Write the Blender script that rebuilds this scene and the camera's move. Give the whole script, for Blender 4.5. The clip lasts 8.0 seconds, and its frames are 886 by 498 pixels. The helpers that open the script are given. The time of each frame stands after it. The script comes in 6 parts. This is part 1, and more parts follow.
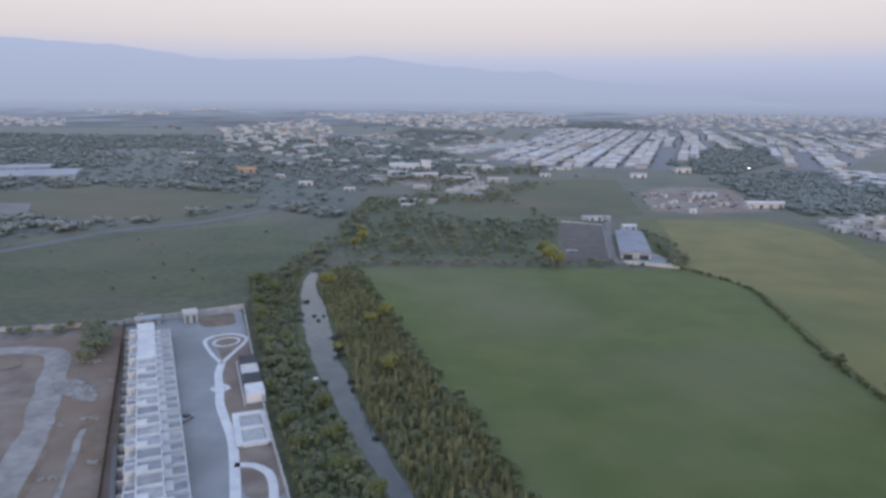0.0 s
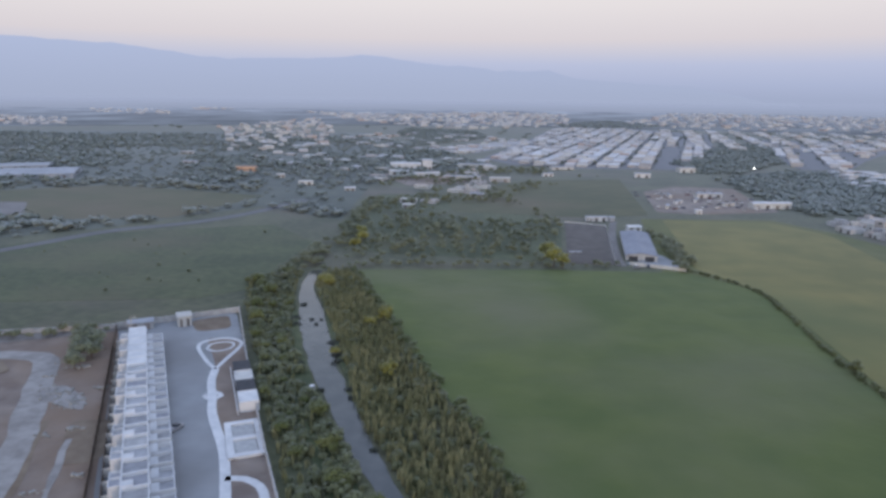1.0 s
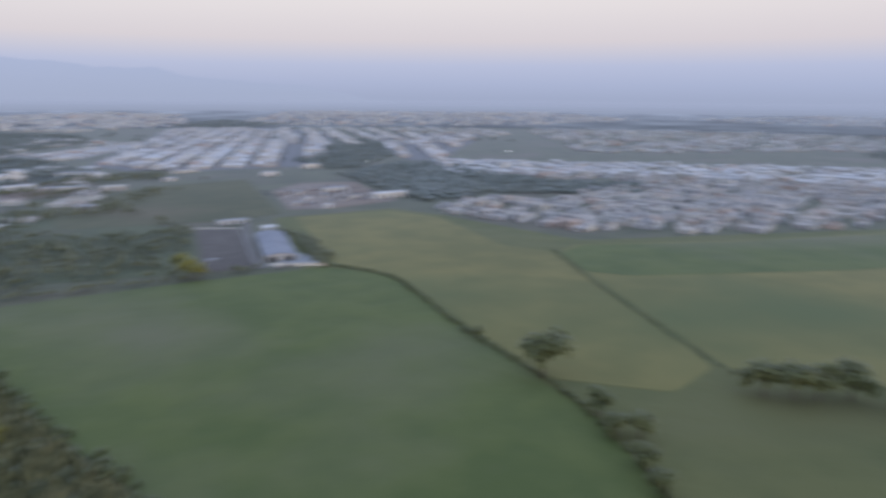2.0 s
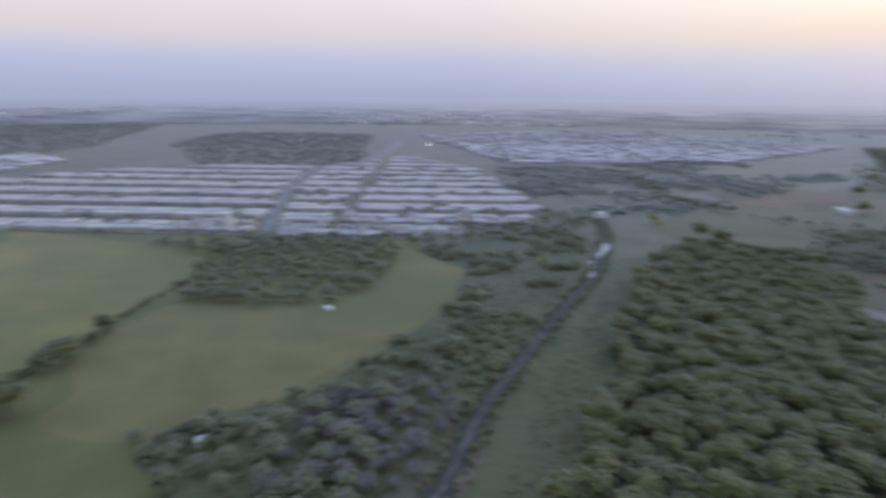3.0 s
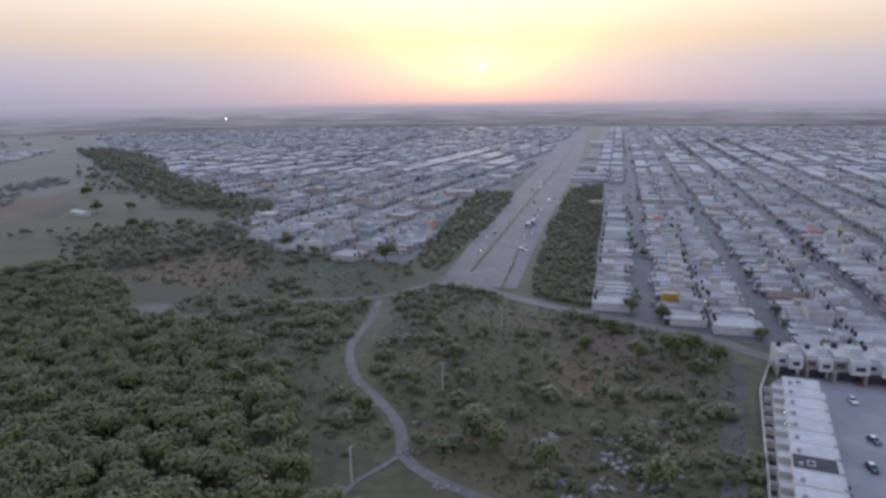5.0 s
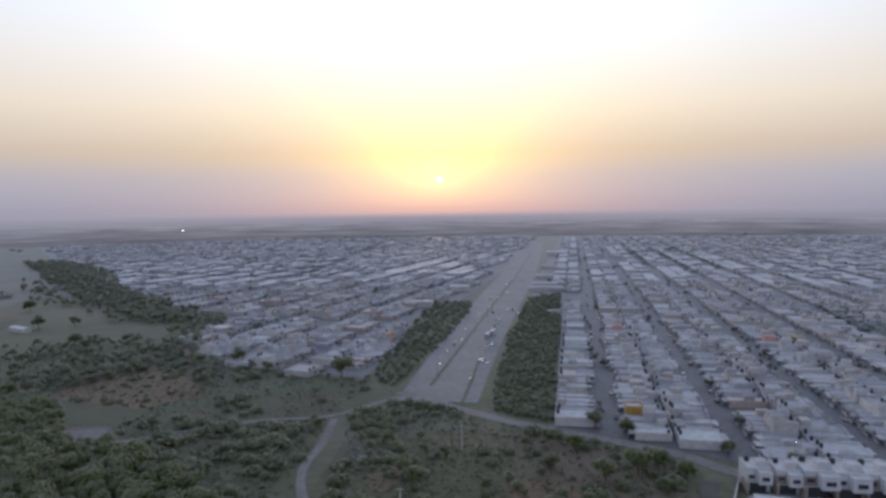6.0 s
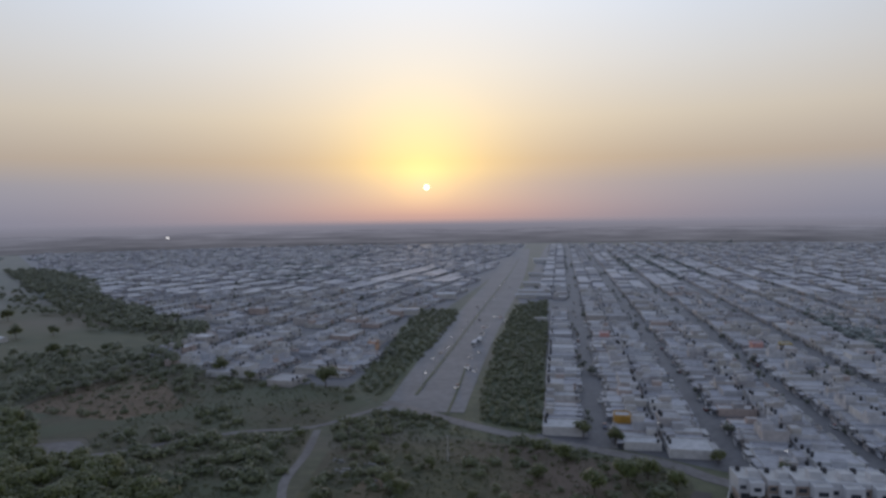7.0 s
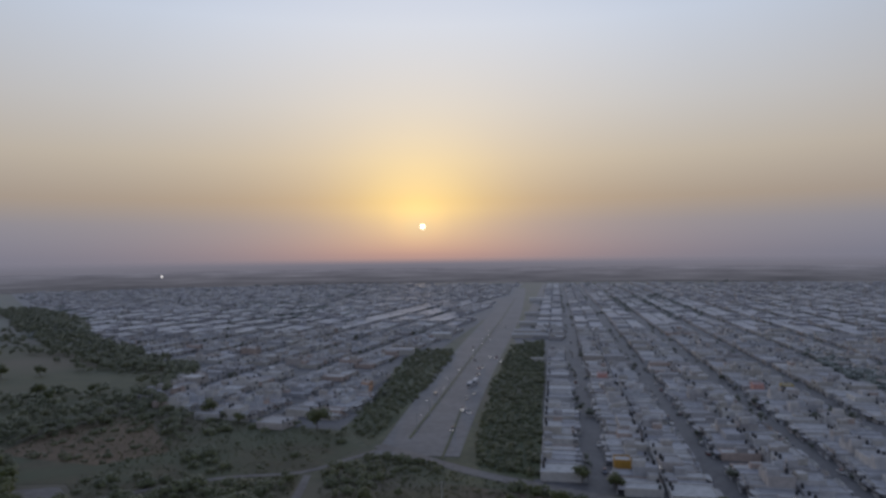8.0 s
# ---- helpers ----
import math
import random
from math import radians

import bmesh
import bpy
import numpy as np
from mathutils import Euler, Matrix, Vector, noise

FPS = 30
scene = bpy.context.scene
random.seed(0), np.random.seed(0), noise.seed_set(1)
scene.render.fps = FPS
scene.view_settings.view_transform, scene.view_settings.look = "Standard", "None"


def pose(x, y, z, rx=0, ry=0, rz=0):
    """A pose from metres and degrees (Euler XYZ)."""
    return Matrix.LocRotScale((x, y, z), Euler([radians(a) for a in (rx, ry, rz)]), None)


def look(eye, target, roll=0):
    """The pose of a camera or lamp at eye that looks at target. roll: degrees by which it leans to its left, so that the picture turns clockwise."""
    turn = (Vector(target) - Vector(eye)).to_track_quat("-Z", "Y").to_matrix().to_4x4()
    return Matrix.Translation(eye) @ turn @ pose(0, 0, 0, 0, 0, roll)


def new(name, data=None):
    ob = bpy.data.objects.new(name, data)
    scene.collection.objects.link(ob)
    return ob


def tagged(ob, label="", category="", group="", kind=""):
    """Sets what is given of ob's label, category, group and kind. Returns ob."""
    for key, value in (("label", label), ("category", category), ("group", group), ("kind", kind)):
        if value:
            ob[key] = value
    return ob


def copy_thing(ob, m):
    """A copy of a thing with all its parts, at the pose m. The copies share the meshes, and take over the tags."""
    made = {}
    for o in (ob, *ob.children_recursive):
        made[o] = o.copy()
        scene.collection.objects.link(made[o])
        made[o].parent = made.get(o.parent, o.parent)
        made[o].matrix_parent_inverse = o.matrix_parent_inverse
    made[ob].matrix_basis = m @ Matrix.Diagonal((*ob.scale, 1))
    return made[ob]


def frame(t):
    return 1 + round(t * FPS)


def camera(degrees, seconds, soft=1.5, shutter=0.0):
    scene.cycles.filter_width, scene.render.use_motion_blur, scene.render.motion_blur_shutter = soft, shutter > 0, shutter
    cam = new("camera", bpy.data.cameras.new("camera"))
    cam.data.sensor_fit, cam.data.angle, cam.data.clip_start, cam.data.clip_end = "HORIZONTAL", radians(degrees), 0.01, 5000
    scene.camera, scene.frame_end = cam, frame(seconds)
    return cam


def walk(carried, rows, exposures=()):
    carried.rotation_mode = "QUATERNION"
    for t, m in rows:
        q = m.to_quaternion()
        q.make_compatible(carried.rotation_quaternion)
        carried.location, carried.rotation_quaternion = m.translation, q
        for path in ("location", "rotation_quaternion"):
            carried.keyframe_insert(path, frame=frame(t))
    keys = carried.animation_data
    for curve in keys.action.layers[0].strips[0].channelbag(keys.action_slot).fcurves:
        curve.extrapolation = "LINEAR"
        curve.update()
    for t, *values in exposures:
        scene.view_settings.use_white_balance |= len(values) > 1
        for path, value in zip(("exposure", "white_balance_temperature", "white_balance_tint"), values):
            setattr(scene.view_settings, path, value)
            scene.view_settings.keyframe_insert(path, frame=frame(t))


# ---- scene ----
# camera: a drone that hovers at about 90 m, turns right round and tilts up
cam = camera(65.98, 8.0, soft=3.0, shutter=0.4)
ROWS = [
    # seconds, x, y, z, yaw, pitch, roll
    (0.0, 0.00, 0.00, 90.0, 0.00, -12.55, -0.55),
    (0.5, 0.15, 3.79, 89.8, 0.06, -12.60, -0.58),
    (1.0, 0.12, 7.94, 89.3, 0.16, -12.61, -0.65),
    (1.2, 0.10, 9.60, 89.3, -0.35, -12.60, -0.60),
    (2.3, 0.40, 19.25, 89.8, -52.70, -12.36, -0.40),
    (2.5, 2.60, 22.40, 89.6, -70.20, -12.25, -0.30),
    (3.0, 9.30, 28.70, 89.7, -105.43, -12.71, -0.60),
    (3.5, 17.60, 28.60, 91.6, -132.15, -12.85, -1.10),
    (3.8, 21.40, 26.80, 91.0, -144.34, -12.82, -0.48),
    (4.0, 23.30, 25.40, 90.3, -151.68, -12.68, -0.10),
    (4.5, 27.08, 21.63, 88.5, -163.42, -12.70, 0.62),
    (4.7, 27.70, 20.70, 88.3, -164.42, -12.65, 0.66),
    (5.8, 28.64, 15.60, 89.5, -168.28, -6.76, 0.71),
    (6.0, 28.66, 14.60, 89.4, -168.84, -3.40, 0.78),
    (6.5, 28.86, 12.23, 88.9, -169.39, -2.80, 0.78),
    (7.0, 28.95, 9.57, 88.7, -169.92, -2.77, 0.80),
    (7.5, 29.21, 7.12, 88.7, -170.22, -1.20, 0.79),
    (8.0, 29.35, 4.66, 88.2, -170.26, 0.52, 0.69),
]
EXPOSURES = [(0.0, 0.5, 6300, 12), (2.5, 0.47, 6250, 13), (3.5, 0.6, 6400, 17), (4.5, 0.33, 6550, 17), (5.8, 0.12, 6500, 15), (6.2, -0.16, 6450, 12), (7.0, -0.48, 6450, 12), (8.0, -0.8, 6500, 13)]
walk(cam, [(t, pose(x, y, z, 90 + pitch, roll, yaw)) for t, x, y, z, yaw, pitch, roll in ROWS], EXPOSURES)

# ---- sky and sun ----
SUN_AZ, SUN_EL = radians(168.2), radians(2.4)          # clockwise from +y, above the horizon
SUN_DIR = Vector((math.sin(SUN_AZ) * math.cos(SUN_EL), math.cos(SUN_AZ) * math.cos(SUN_EL), math.sin(SUN_EL)))


def build_world():
    w = bpy.data.worlds.new("evening_sky")
    scene.world = w
    w.use_nodes = True
    nt = w.node_tree
    nt.nodes.clear()
    N, L = nt.nodes.new, nt.links.new
    out = N("ShaderNodeOutputWorld")
    sky = N("ShaderNodeTexSky")
    sky.sky_type = "NISHITA"
    sky.sun_disc = False
    sky.sun_elevation, sky.sun_rotation = SUN_EL, SUN_AZ
    sky.altitude, sky.air_density, sky.dust_density, sky.ozone_density = 400, 1.0, 1.5, 2.0
    bg1 = N("ShaderNodeBackground")
    bg1.inputs["Strength"].default_value = 0.016
    L(sky.outputs[0], bg1.inputs["Color"])
    # haze: its colour follows the height above the horizon
    tc = N("ShaderNodeTexCoord")
    sep = N("ShaderNodeSeparateXYZ")
    L(tc.outputs["Generated"], sep.inputs[0])
    ramp = N("ShaderNodeValToRGB")
    cr = ramp.color_ramp
    stops = [(0.0, (0.30, 0.345, 0.465)), (0.02, (0.33, 0.38, 0.52)), (0.045, (0.38, 0.42, 0.56)), (0.078, (0.555, 0.51, 0.53)),
             (0.14, (0.665, 0.615, 0.595)), (0.32, (0.53, 0.60, 0.71)), (0.50, (0.485, 0.588, 0.80)), (1.0, (0.45, 0.57, 0.84))]
    while len(cr.elements) < len(stops):
        cr.elements.new(0.5)
    for e, (p, c) in zip(cr.elements, stops):
        e.position, e.color = p, (*c, 1)
    L(sep.outputs["Z"], ramp.inputs["Fac"])
    bg2 = N("ShaderNodeBackground")
    bg2.inputs["Strength"].default_value = 0.85
    # glow of the air round the low sun
    dot = N("ShaderNodeVectorMath")
    dot.operation = "DOT_PRODUCT"
    dot.inputs[1].default_value = SUN_DIR
    L(tc.outputs["Generated"], dot.inputs[0])
    def halo(stops, z0, z1, source=None):
        """Light round the sun: stops by the cosine of the angle from it, thinned out by haze below z1."""
        g = N("ShaderNodeValToRGB")
        while len(g.color_ramp.elements) < len(stops):
            g.color_ramp.elements.new(0.5)
        for e, (p, c) in zip(g.color_ramp.elements, stops):
            e.position, e.color = p, (*c, 1)
        g.color_ramp.interpolation = "B_SPLINE"
        L(source or dot.outputs["Value"], g.inputs["Fac"])
        lift = N("ShaderNodeMapRange")
        lift.inputs["From Min"].default_value, lift.inputs["From Max"].default_value = z0, z1
        L(sep.outputs["Z"], lift.inputs["Value"])
        bg = N("ShaderNodeBackground")
        L(g.outputs[0], bg.inputs["Color"])
        L(lift.outputs[0], bg.inputs["Strength"])
        return bg

    bg3 = halo([(0.3, (0, 0, 0)), (0.7, (0.19, 0.23, 0.28)), (0.90, (0.48, 0.56, 0.67)), (1.0, (0.72, 0.73, 0.74))], 0.08, 0.32)
    # the nearer glow goes by the angle itself: 0 at the sun, 1 at 23 degrees from it
    cap, arc, part_of = N("ShaderNodeMath"), N("ShaderNodeMath"), N("ShaderNodeMath")
    cap.operation, arc.operation, part_of.operation = "MINIMUM", "ARCCOSINE", "MULTIPLY"
    cap.inputs[1].default_value, part_of.inputs[1].default_value = 1.0, 2.5
    L(dot.outputs["Value"], cap.inputs[0])
    L(cap.outputs[0], arc.inputs[0])
    L(arc.outputs[0], part_of.inputs[0])
    bg5 = halo([(0.0, (1.3, 0.75, 0.15)), (0.05, (1.1, 0.74, 0.07)), (0.13, (0.70, 0.48, 0.03)), (0.26, (0.34, 0.23, 0.01)), (0.43, (0.13, 0.085, 0.01)), (0.65, (0.04, 0.025, 0.004)), (1.0, (0, 0, 0))], 0.0, 0.066, part_of.outputs[0])
    bg6 = halo([(0.0, (0.13, 0.11, 0.03)), (0.14, (0.11, 0.095, 0.045)), (0.30, (0.075, 0.07, 0.055)), (0.5, (0.035, 0.035, 0.03)), (0.75, (0, 0, 0)), (1.0, (0, 0, 0))], 0.05, 0.17, part_of.outputs[0])
    # warm band of the dusty air below the sun's side of the sky
    warm = N("ShaderNodeValToRGB")
    wst = [(0.0, (0.06, 0.045, 0.04)), (0.035, (0.10, 0.068, 0.035)), (0.07, (0.145, 0.09, 0.015)), (0.13, (0.175, 0.11, 0.0)), (0.21, (0.14, 0.10, 0.02)), (0.34, (0, 0, 0))]
    while len(warm.color_ramp.elements) < len(wst):
        warm.color_ramp.elements.new(0.5)
    for e, (p, c) in zip(warm.color_ramp.elements, wst):
        e.position, e.color = p, (*c, 1)
    L(sep.outputs["Z"], warm.inputs["Fac"])
    side = N("ShaderNodeMapRange")
    side.inputs["From Min"].default_value, side.inputs["From Max"].default_value = 0.5, 0.97
    L(dot.outputs["Value"], side.inputs["Value"])
    # dust takes the blue out of the sun's side of the sky
    amber = N("ShaderNodeValToRGB")
    ast = [(0.0, (1, 1, 1)), (0.035, (1, 0.99, 0.97)), (0.08, (1, 0.97, 0.88)), (0.14, (1, 0.98, 0.88)), (0.22, (1, 1, 0.95)), (0.35, (1, 1, 1))]
    while len(amber.color_ramp.elements) < len(ast):
        amber.color_ramp.elements.new(0.5)
    for e, (p, c) in zip(amber.color_ramp.elements, ast):
        e.position, e.color = p, (*c, 1)
    L(sep.outputs["Z"], amber.inputs["Fac"])
    tone = N("ShaderNodeMix")
    tone.data_type, tone.blend_type = "RGBA", "MULTIPLY"
    L(side.outputs[0], tone.inputs["Factor"])
    L(ramp.outputs[0], tone.inputs["A"])
    L(amber.outputs[0], tone.inputs["B"])
    L(tone.outputs["Result"], bg2.inputs["Color"])
    bg4 = N("ShaderNodeBackground")
    L(warm.outputs[0], bg4.inputs["Color"])
    L(side.outputs[0], bg4.inputs["Strength"])
    a3 = N("ShaderNodeAddShader")
    a1, a2 = N("ShaderNodeAddShader"), N("ShaderNodeAddShader")
    L(bg1.outputs[0], a1.inputs[0])
    L(bg2.outputs[0], a1.inputs[1])
    L(a1.outputs[0], a2.inputs[0])
    L(bg3.outputs[0], a2.inputs[1])
    a4 = N("ShaderNodeAddShader")
    L(a2.outputs[0], a3.inputs[0])
    L(bg4.outputs[0], a3.inputs[1])
    L(a3.outputs[0], a4.inputs[0])
    L(bg5.outputs[0], a4.inputs[1])
    a5 = N("ShaderNodeAddShader")
    L(a4.outputs[0], a5.inputs[0])
    L(bg6.outputs[0], a5.inputs[1])
    L(a5.outputs[0], out.inputs["Surface"])


build_world()
lamp = bpy.data.lights.new("sun", "SUN")
lamp.energy, lamp.angle, lamp.color = 0.5, radians(3), (1.0, 0.72, 0.45)
sun = new("sun", lamp)
sun.matrix_world = look(SUN_DIR * 1000, (0, 0, 0))


# ---- materials ----
def node_material(name):
    m = bpy.data.materials.new(name)
    m.use_nodes = True
    nt = m.node_tree
    return m, nt, nt.nodes["Principled BSDF"]


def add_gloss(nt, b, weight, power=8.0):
    """A soft bluish gloss that grows towards grazing angles, added to imitate haze over far surfaces."""
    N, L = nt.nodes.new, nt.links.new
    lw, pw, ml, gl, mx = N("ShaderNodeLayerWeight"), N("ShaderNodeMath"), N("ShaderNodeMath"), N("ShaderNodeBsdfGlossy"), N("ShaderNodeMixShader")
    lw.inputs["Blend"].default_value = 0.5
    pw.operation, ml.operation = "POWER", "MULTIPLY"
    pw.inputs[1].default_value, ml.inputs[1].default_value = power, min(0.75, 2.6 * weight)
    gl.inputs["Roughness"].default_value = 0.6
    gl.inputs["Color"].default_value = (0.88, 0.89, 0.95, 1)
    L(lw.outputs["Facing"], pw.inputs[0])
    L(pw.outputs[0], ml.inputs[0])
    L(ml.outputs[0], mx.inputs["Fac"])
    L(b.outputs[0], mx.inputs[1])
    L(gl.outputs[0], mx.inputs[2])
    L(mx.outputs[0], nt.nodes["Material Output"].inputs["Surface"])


def surface(name, dark, light, scale=1.0, rough=0.8, metallic=0.0, bump=0.0, spread=0.0, per="object", coarse=0.1, spec=0.5, sheen=0.0, third=None, third_at=0.62, detail=4.0, haze_gloss=0.0, thin=0.0):
    """A material of two colours mixed by noise at two sizes (scale per metre, and coarse times that), varied piece by piece."""
    m, nt, b = node_material(name)
    N, L = nt.nodes.new, nt.links.new
    geo = N("ShaderNodeNewGeometry")
    n1, n2 = N("ShaderNodeTexNoise"), N("ShaderNodeTexNoise")
    for n, s in ((n1, scale), (n2, scale * coarse)):
        n.inputs["Scale"].default_value = s
        n.inputs["Detail"].default_value = detail
        L(geo.outputs["Position"], n.inputs["Vector"])
    add = N("ShaderNodeMath")
    add.operation = "ADD"
    L(n1.outputs["Fac"], add.inputs[0])
    L(n2.outputs["Fac"], add.inputs[1])
    mr = N("ShaderNodeMapRange")
    mr.inputs["From Min"].default_value, mr.inputs["From Max"].default_value = 0.8, 1.2
    L(add.outputs[0], mr.inputs["Value"])
    mix = N("ShaderNodeMix")
    mix.data_type = "RGBA"
    mix.inputs["A"].default_value, mix.inputs["B"].default_value = (*dark, 1), (*light, 1)
    L(mr.outputs[0], mix.inputs["Factor"])
    col = mix.outputs["Result"]
    if third:
        n3 = N("ShaderNodeTexNoise")
        n3.inputs["Scale"].default_value = scale * coarse * 0.4
        n3.inputs["Detail"].default_value = 5
        L(geo.outputs["Position"], n3.inputs["Vector"])
        m3 = N("ShaderNodeMapRange")
        m3.inputs["From Min"].default_value, m3.inputs["From Max"].default_value = third_at - 0.08, third_at + 0.08
        L(n3.outputs["Fac"], m3.inputs["Value"])
        mx = N("ShaderNodeMix")
        mx.data_type = "RGBA"
        L(m3.outputs[0], mx.inputs["Factor"])
        L(col, mx.inputs["A"])
        mx.inputs["B"].default_value = (*third, 1)
        col = mx.outputs["Result"]
    if spread:
        if per == "object":
            rnd = N("ShaderNodeObjectInfo").outputs["Random"]
        else:
            rnd = geo.outputs["Random Per Island"]
        hsv = N("ShaderNodeHueSaturation")
        v = N("ShaderNodeMapRange")
        v.inputs["To Min"].default_value, v.inputs["To Max"].default_value = 1 - spread, 1 + spread
        L(rnd, v.inputs["Value"])
        L(v.outputs[0], hsv.inputs["Value"])
        L(col, hsv.inputs["Color"])
        col = hsv.outputs["Color"]
    L(col, b.inputs["Base Color"])
    b.inputs["Roughness"].default_value, b.inputs["Metallic"].default_value = rough, metallic
    b.inputs["Specular IOR Level"].default_value = spec
    if sheen:
        b.inputs["Sheen Weight"].default_value = sheen
        b.inputs["Sheen Roughness"].default_value = 0.5
    if bump:
        bp = N("ShaderNodeBump")
        bp.inputs["Strength"].default_value = bump
        bp.inputs["Distance"].default_value = 0.3 / scale
        L(n1.outputs["Fac"], bp.inputs["Height"])
        L(bp.outputs[0], b.inputs["Normal"])
    # haze stand-in: gloss near grazing angles, spread wider on leaves
    if haze_gloss:
        add_gloss(nt, b, haze_gloss, 3.4 if thin else 7.0)
    if thin:
        tl, ms, last = N("ShaderNodeBsdfTranslucent"), N("ShaderNodeMixShader"), nt.nodes["Material Output"].inputs["Surface"].links[0].from_socket
        L(col, tl.inputs["Color"])
        ms.inputs["Fac"].default_value = thin
        L(last, ms.inputs[1])
        L(tl.outputs[0], ms.inputs[2])
        L(ms.outputs[0], nt.nodes["Material Output"].inputs["Surface"])
    return m


def painted(name, colours, rough=0.75, per="object", dirt=0.25, haze_gloss=0.0):
    """House paint: one of several colours for each piece, with faded patches and streaks."""
    m, nt, b = node_material(name)
    N, L = nt.nodes.new, nt.links.new
    geo = N("ShaderNodeNewGeometry")
    rnd = N("ShaderNodeObjectInfo").outputs["Random"] if per == "object" else geo.outputs["Random Per Island"]
    ramp = N("ShaderNodeValToRGB")
    ramp.color_ramp.interpolation = "CONSTANT"
    while len(ramp.color_ramp.elements) < len(colours):
        ramp.color_ramp.elements.new(0.5)
    for k, (e, c) in enumerate(zip(ramp.color_ramp.elements, colours)):
        e.position, e.color = k / len(colours), (*c, 1)
    L(rnd, ramp.inputs["Fac"])
    n1 = N("ShaderNodeTexNoise")
    n1.inputs["Scale"].default_value, n1.inputs["Detail"].default_value = 0.5, 6
    L(geo.outputs["Position"], n1.inputs["Vector"])
    mr = N("ShaderNodeMapRange")
    mr.inputs["From Min"].default_value, mr.inputs["From Max"].default_value = 0.35, 0.7
    mr.inputs["To Min"].default_value, mr.inputs["To Max"].default_value = 1.0, 1.0 - dirt
    L(n1.outputs["Fac"], mr.inputs["Value"])
    mul = N("ShaderNodeMix")
    mul.data_type, mul.blend_type = "RGBA", "MULTIPLY"
    mul.inputs["Factor"].default_value = 1
    L(ramp.outputs[0], mul.inputs["A"])
    L(mr.outputs[0], mul.inputs["B"])
    L(mul.outputs["Result"], b.inputs["Base Color"])
    b.inputs["Roughness"].default_value = rough
    # the same gloss imitates haze on far walls and roofs
    if haze_gloss:
        add_gloss(nt, b, haze_gloss)
    return m


def glowing(name, colour, strength):
    m, nt, b = node_material(name)
    b.inputs["Base Color"].default_value = (*colour, 1)
    b.inputs["Emission Color"].default_value = (*colour, 1)
    b.inputs["Emission Strength"].default_value = strength
    return m


M = {}
M["scrub"] = surface("scrub_ground", (0.054, 0.061, 0.031), (0.105, 0.108, 0.056), 0.22, 0.9, detail=8.0, bump=0.3, coarse=0.12, third=(0.112, 0.096, 0.068), third_at=0.6, haze_gloss=0.085)
M["field_green"] = surface("green_crop", (0.072, 0.098, 0.022), (0.10, 0.122, 0.03), 0.05, 0.85, bump=0.2, coarse=0.25, third=(0.135, 0.135, 0.07), third_at=0.58, haze_gloss=0.05)
M["field_yellow"] = surface("ripening_crop", (0.138, 0.13, 0.038), (0.192, 0.168, 0.052), 0.04, 0.85, coarse=0.25, third=(0.095, 0.115, 0.036), third_at=0.54, haze_gloss=0.05)
M["field_olive"] = surface("olive_pasture", (0.08, 0.094, 0.025), (0.118, 0.121, 0.036), 0.06, 0.85, bump=0.2, coarse=0.25, third=(0.118, 0.118, 0.042), third_at=0.54, haze_gloss=0.05)
M["field_dull"] = surface("rough_pasture", (0.07, 0.076, 0.034), (0.1, 0.098, 0.045), 0.06, 0.9, coarse=0.2, third=(0.122, 0.102, 0.059), third_at=0.58, haze_gloss=0.05)
M["waste"] = surface("waste_ground", dark=(0.05, 0.052, 0.024), light=(0.102, 0.092, 0.043), detail=8.0, third=(0.11, 0.078, 0.054), third_at=0.52, scale=0.22, rough=0.9, bump=0.3, coarse=0.1, haze_gloss=0.1)
M["grass"] = surface("rank_grass", (0.044, 0.058, 0.024), (0.088, 0.1, 0.042), 0.22, 0.9, detail=8.0, bump=0.3, coarse=0.1, third=(0.092, 0.088, 0.046), third_at=0.6, haze_gloss=0.07)
M["brown"] = surface("bare_earth", (0.15, 0.11, 0.08), (0.22, 0.175, 0.13), 0.2, 0.95, bump=0.3, coarse=0.15, haze_gloss=0.05)
M["soil"] = surface("building_site_soil", (0.155, 0.122, 0.106), (0.265, 0.222, 0.192), 0.12, 0.95, bump=0.4, coarse=0.3, third=(0.2, 0.142, 0.104), third_at=0.54, haze_gloss=0.05)
M["track"] = surface("dirt_track", (0.135, 0.122, 0.115), (0.2, 0.186, 0.178), 0.4, 0.95, bump=0.2, haze_gloss=0.06)
M["asphalt"] = surface("worn_asphalt", (0.072, 0.072, 0.078), (0.12, 0.12, 0.128), 0.4, 0.75, coarse=0.15, haze_gloss=0.08)
M["wood_floor"] = surface("shaded_wood_floor", (0.05, 0.062, 0.046), (0.085, 0.098, 0.07), 0.03, 0.9, detail=8.0, coarse=0.2, third=(0.12, 0.125, 0.09), third_at=0.6, haze_gloss=0.09)
M["site_dirt"] = surface("pale_site_dirt", (0.21, 0.196, 0.187), (0.315, 0.298, 0.288), 0.3, 0.95, bump=0.2, coarse=0.3, haze_gloss=0.12)
M["road_pale"] = surface("dusty_concrete_road", (0.13, 0.13, 0.136), (0.18, 0.18, 0.187), 0.25, 0.8, coarse=0.15, haze_gloss=0.05)
M["estate_concrete"] = surface("new_concrete_paving", (0.22, 0.23, 0.245), (0.30, 0.31, 0.325), 0.1, 0.8, coarse=0.4, third=(0.19, 0.19, 0.195), third_at=0.56, bump=0.1, haze_gloss=0.08)
M["concrete"] = surface("concrete", (0.32, 0.32, 0.325), (0.44, 0.44, 0.44), 0.6, 0.85, haze_gloss=0.12)
M["white"] = surface("white_render", (0.50, 0.51, 0.53), (0.63, 0.63, 0.64), 0.35, 0.8)
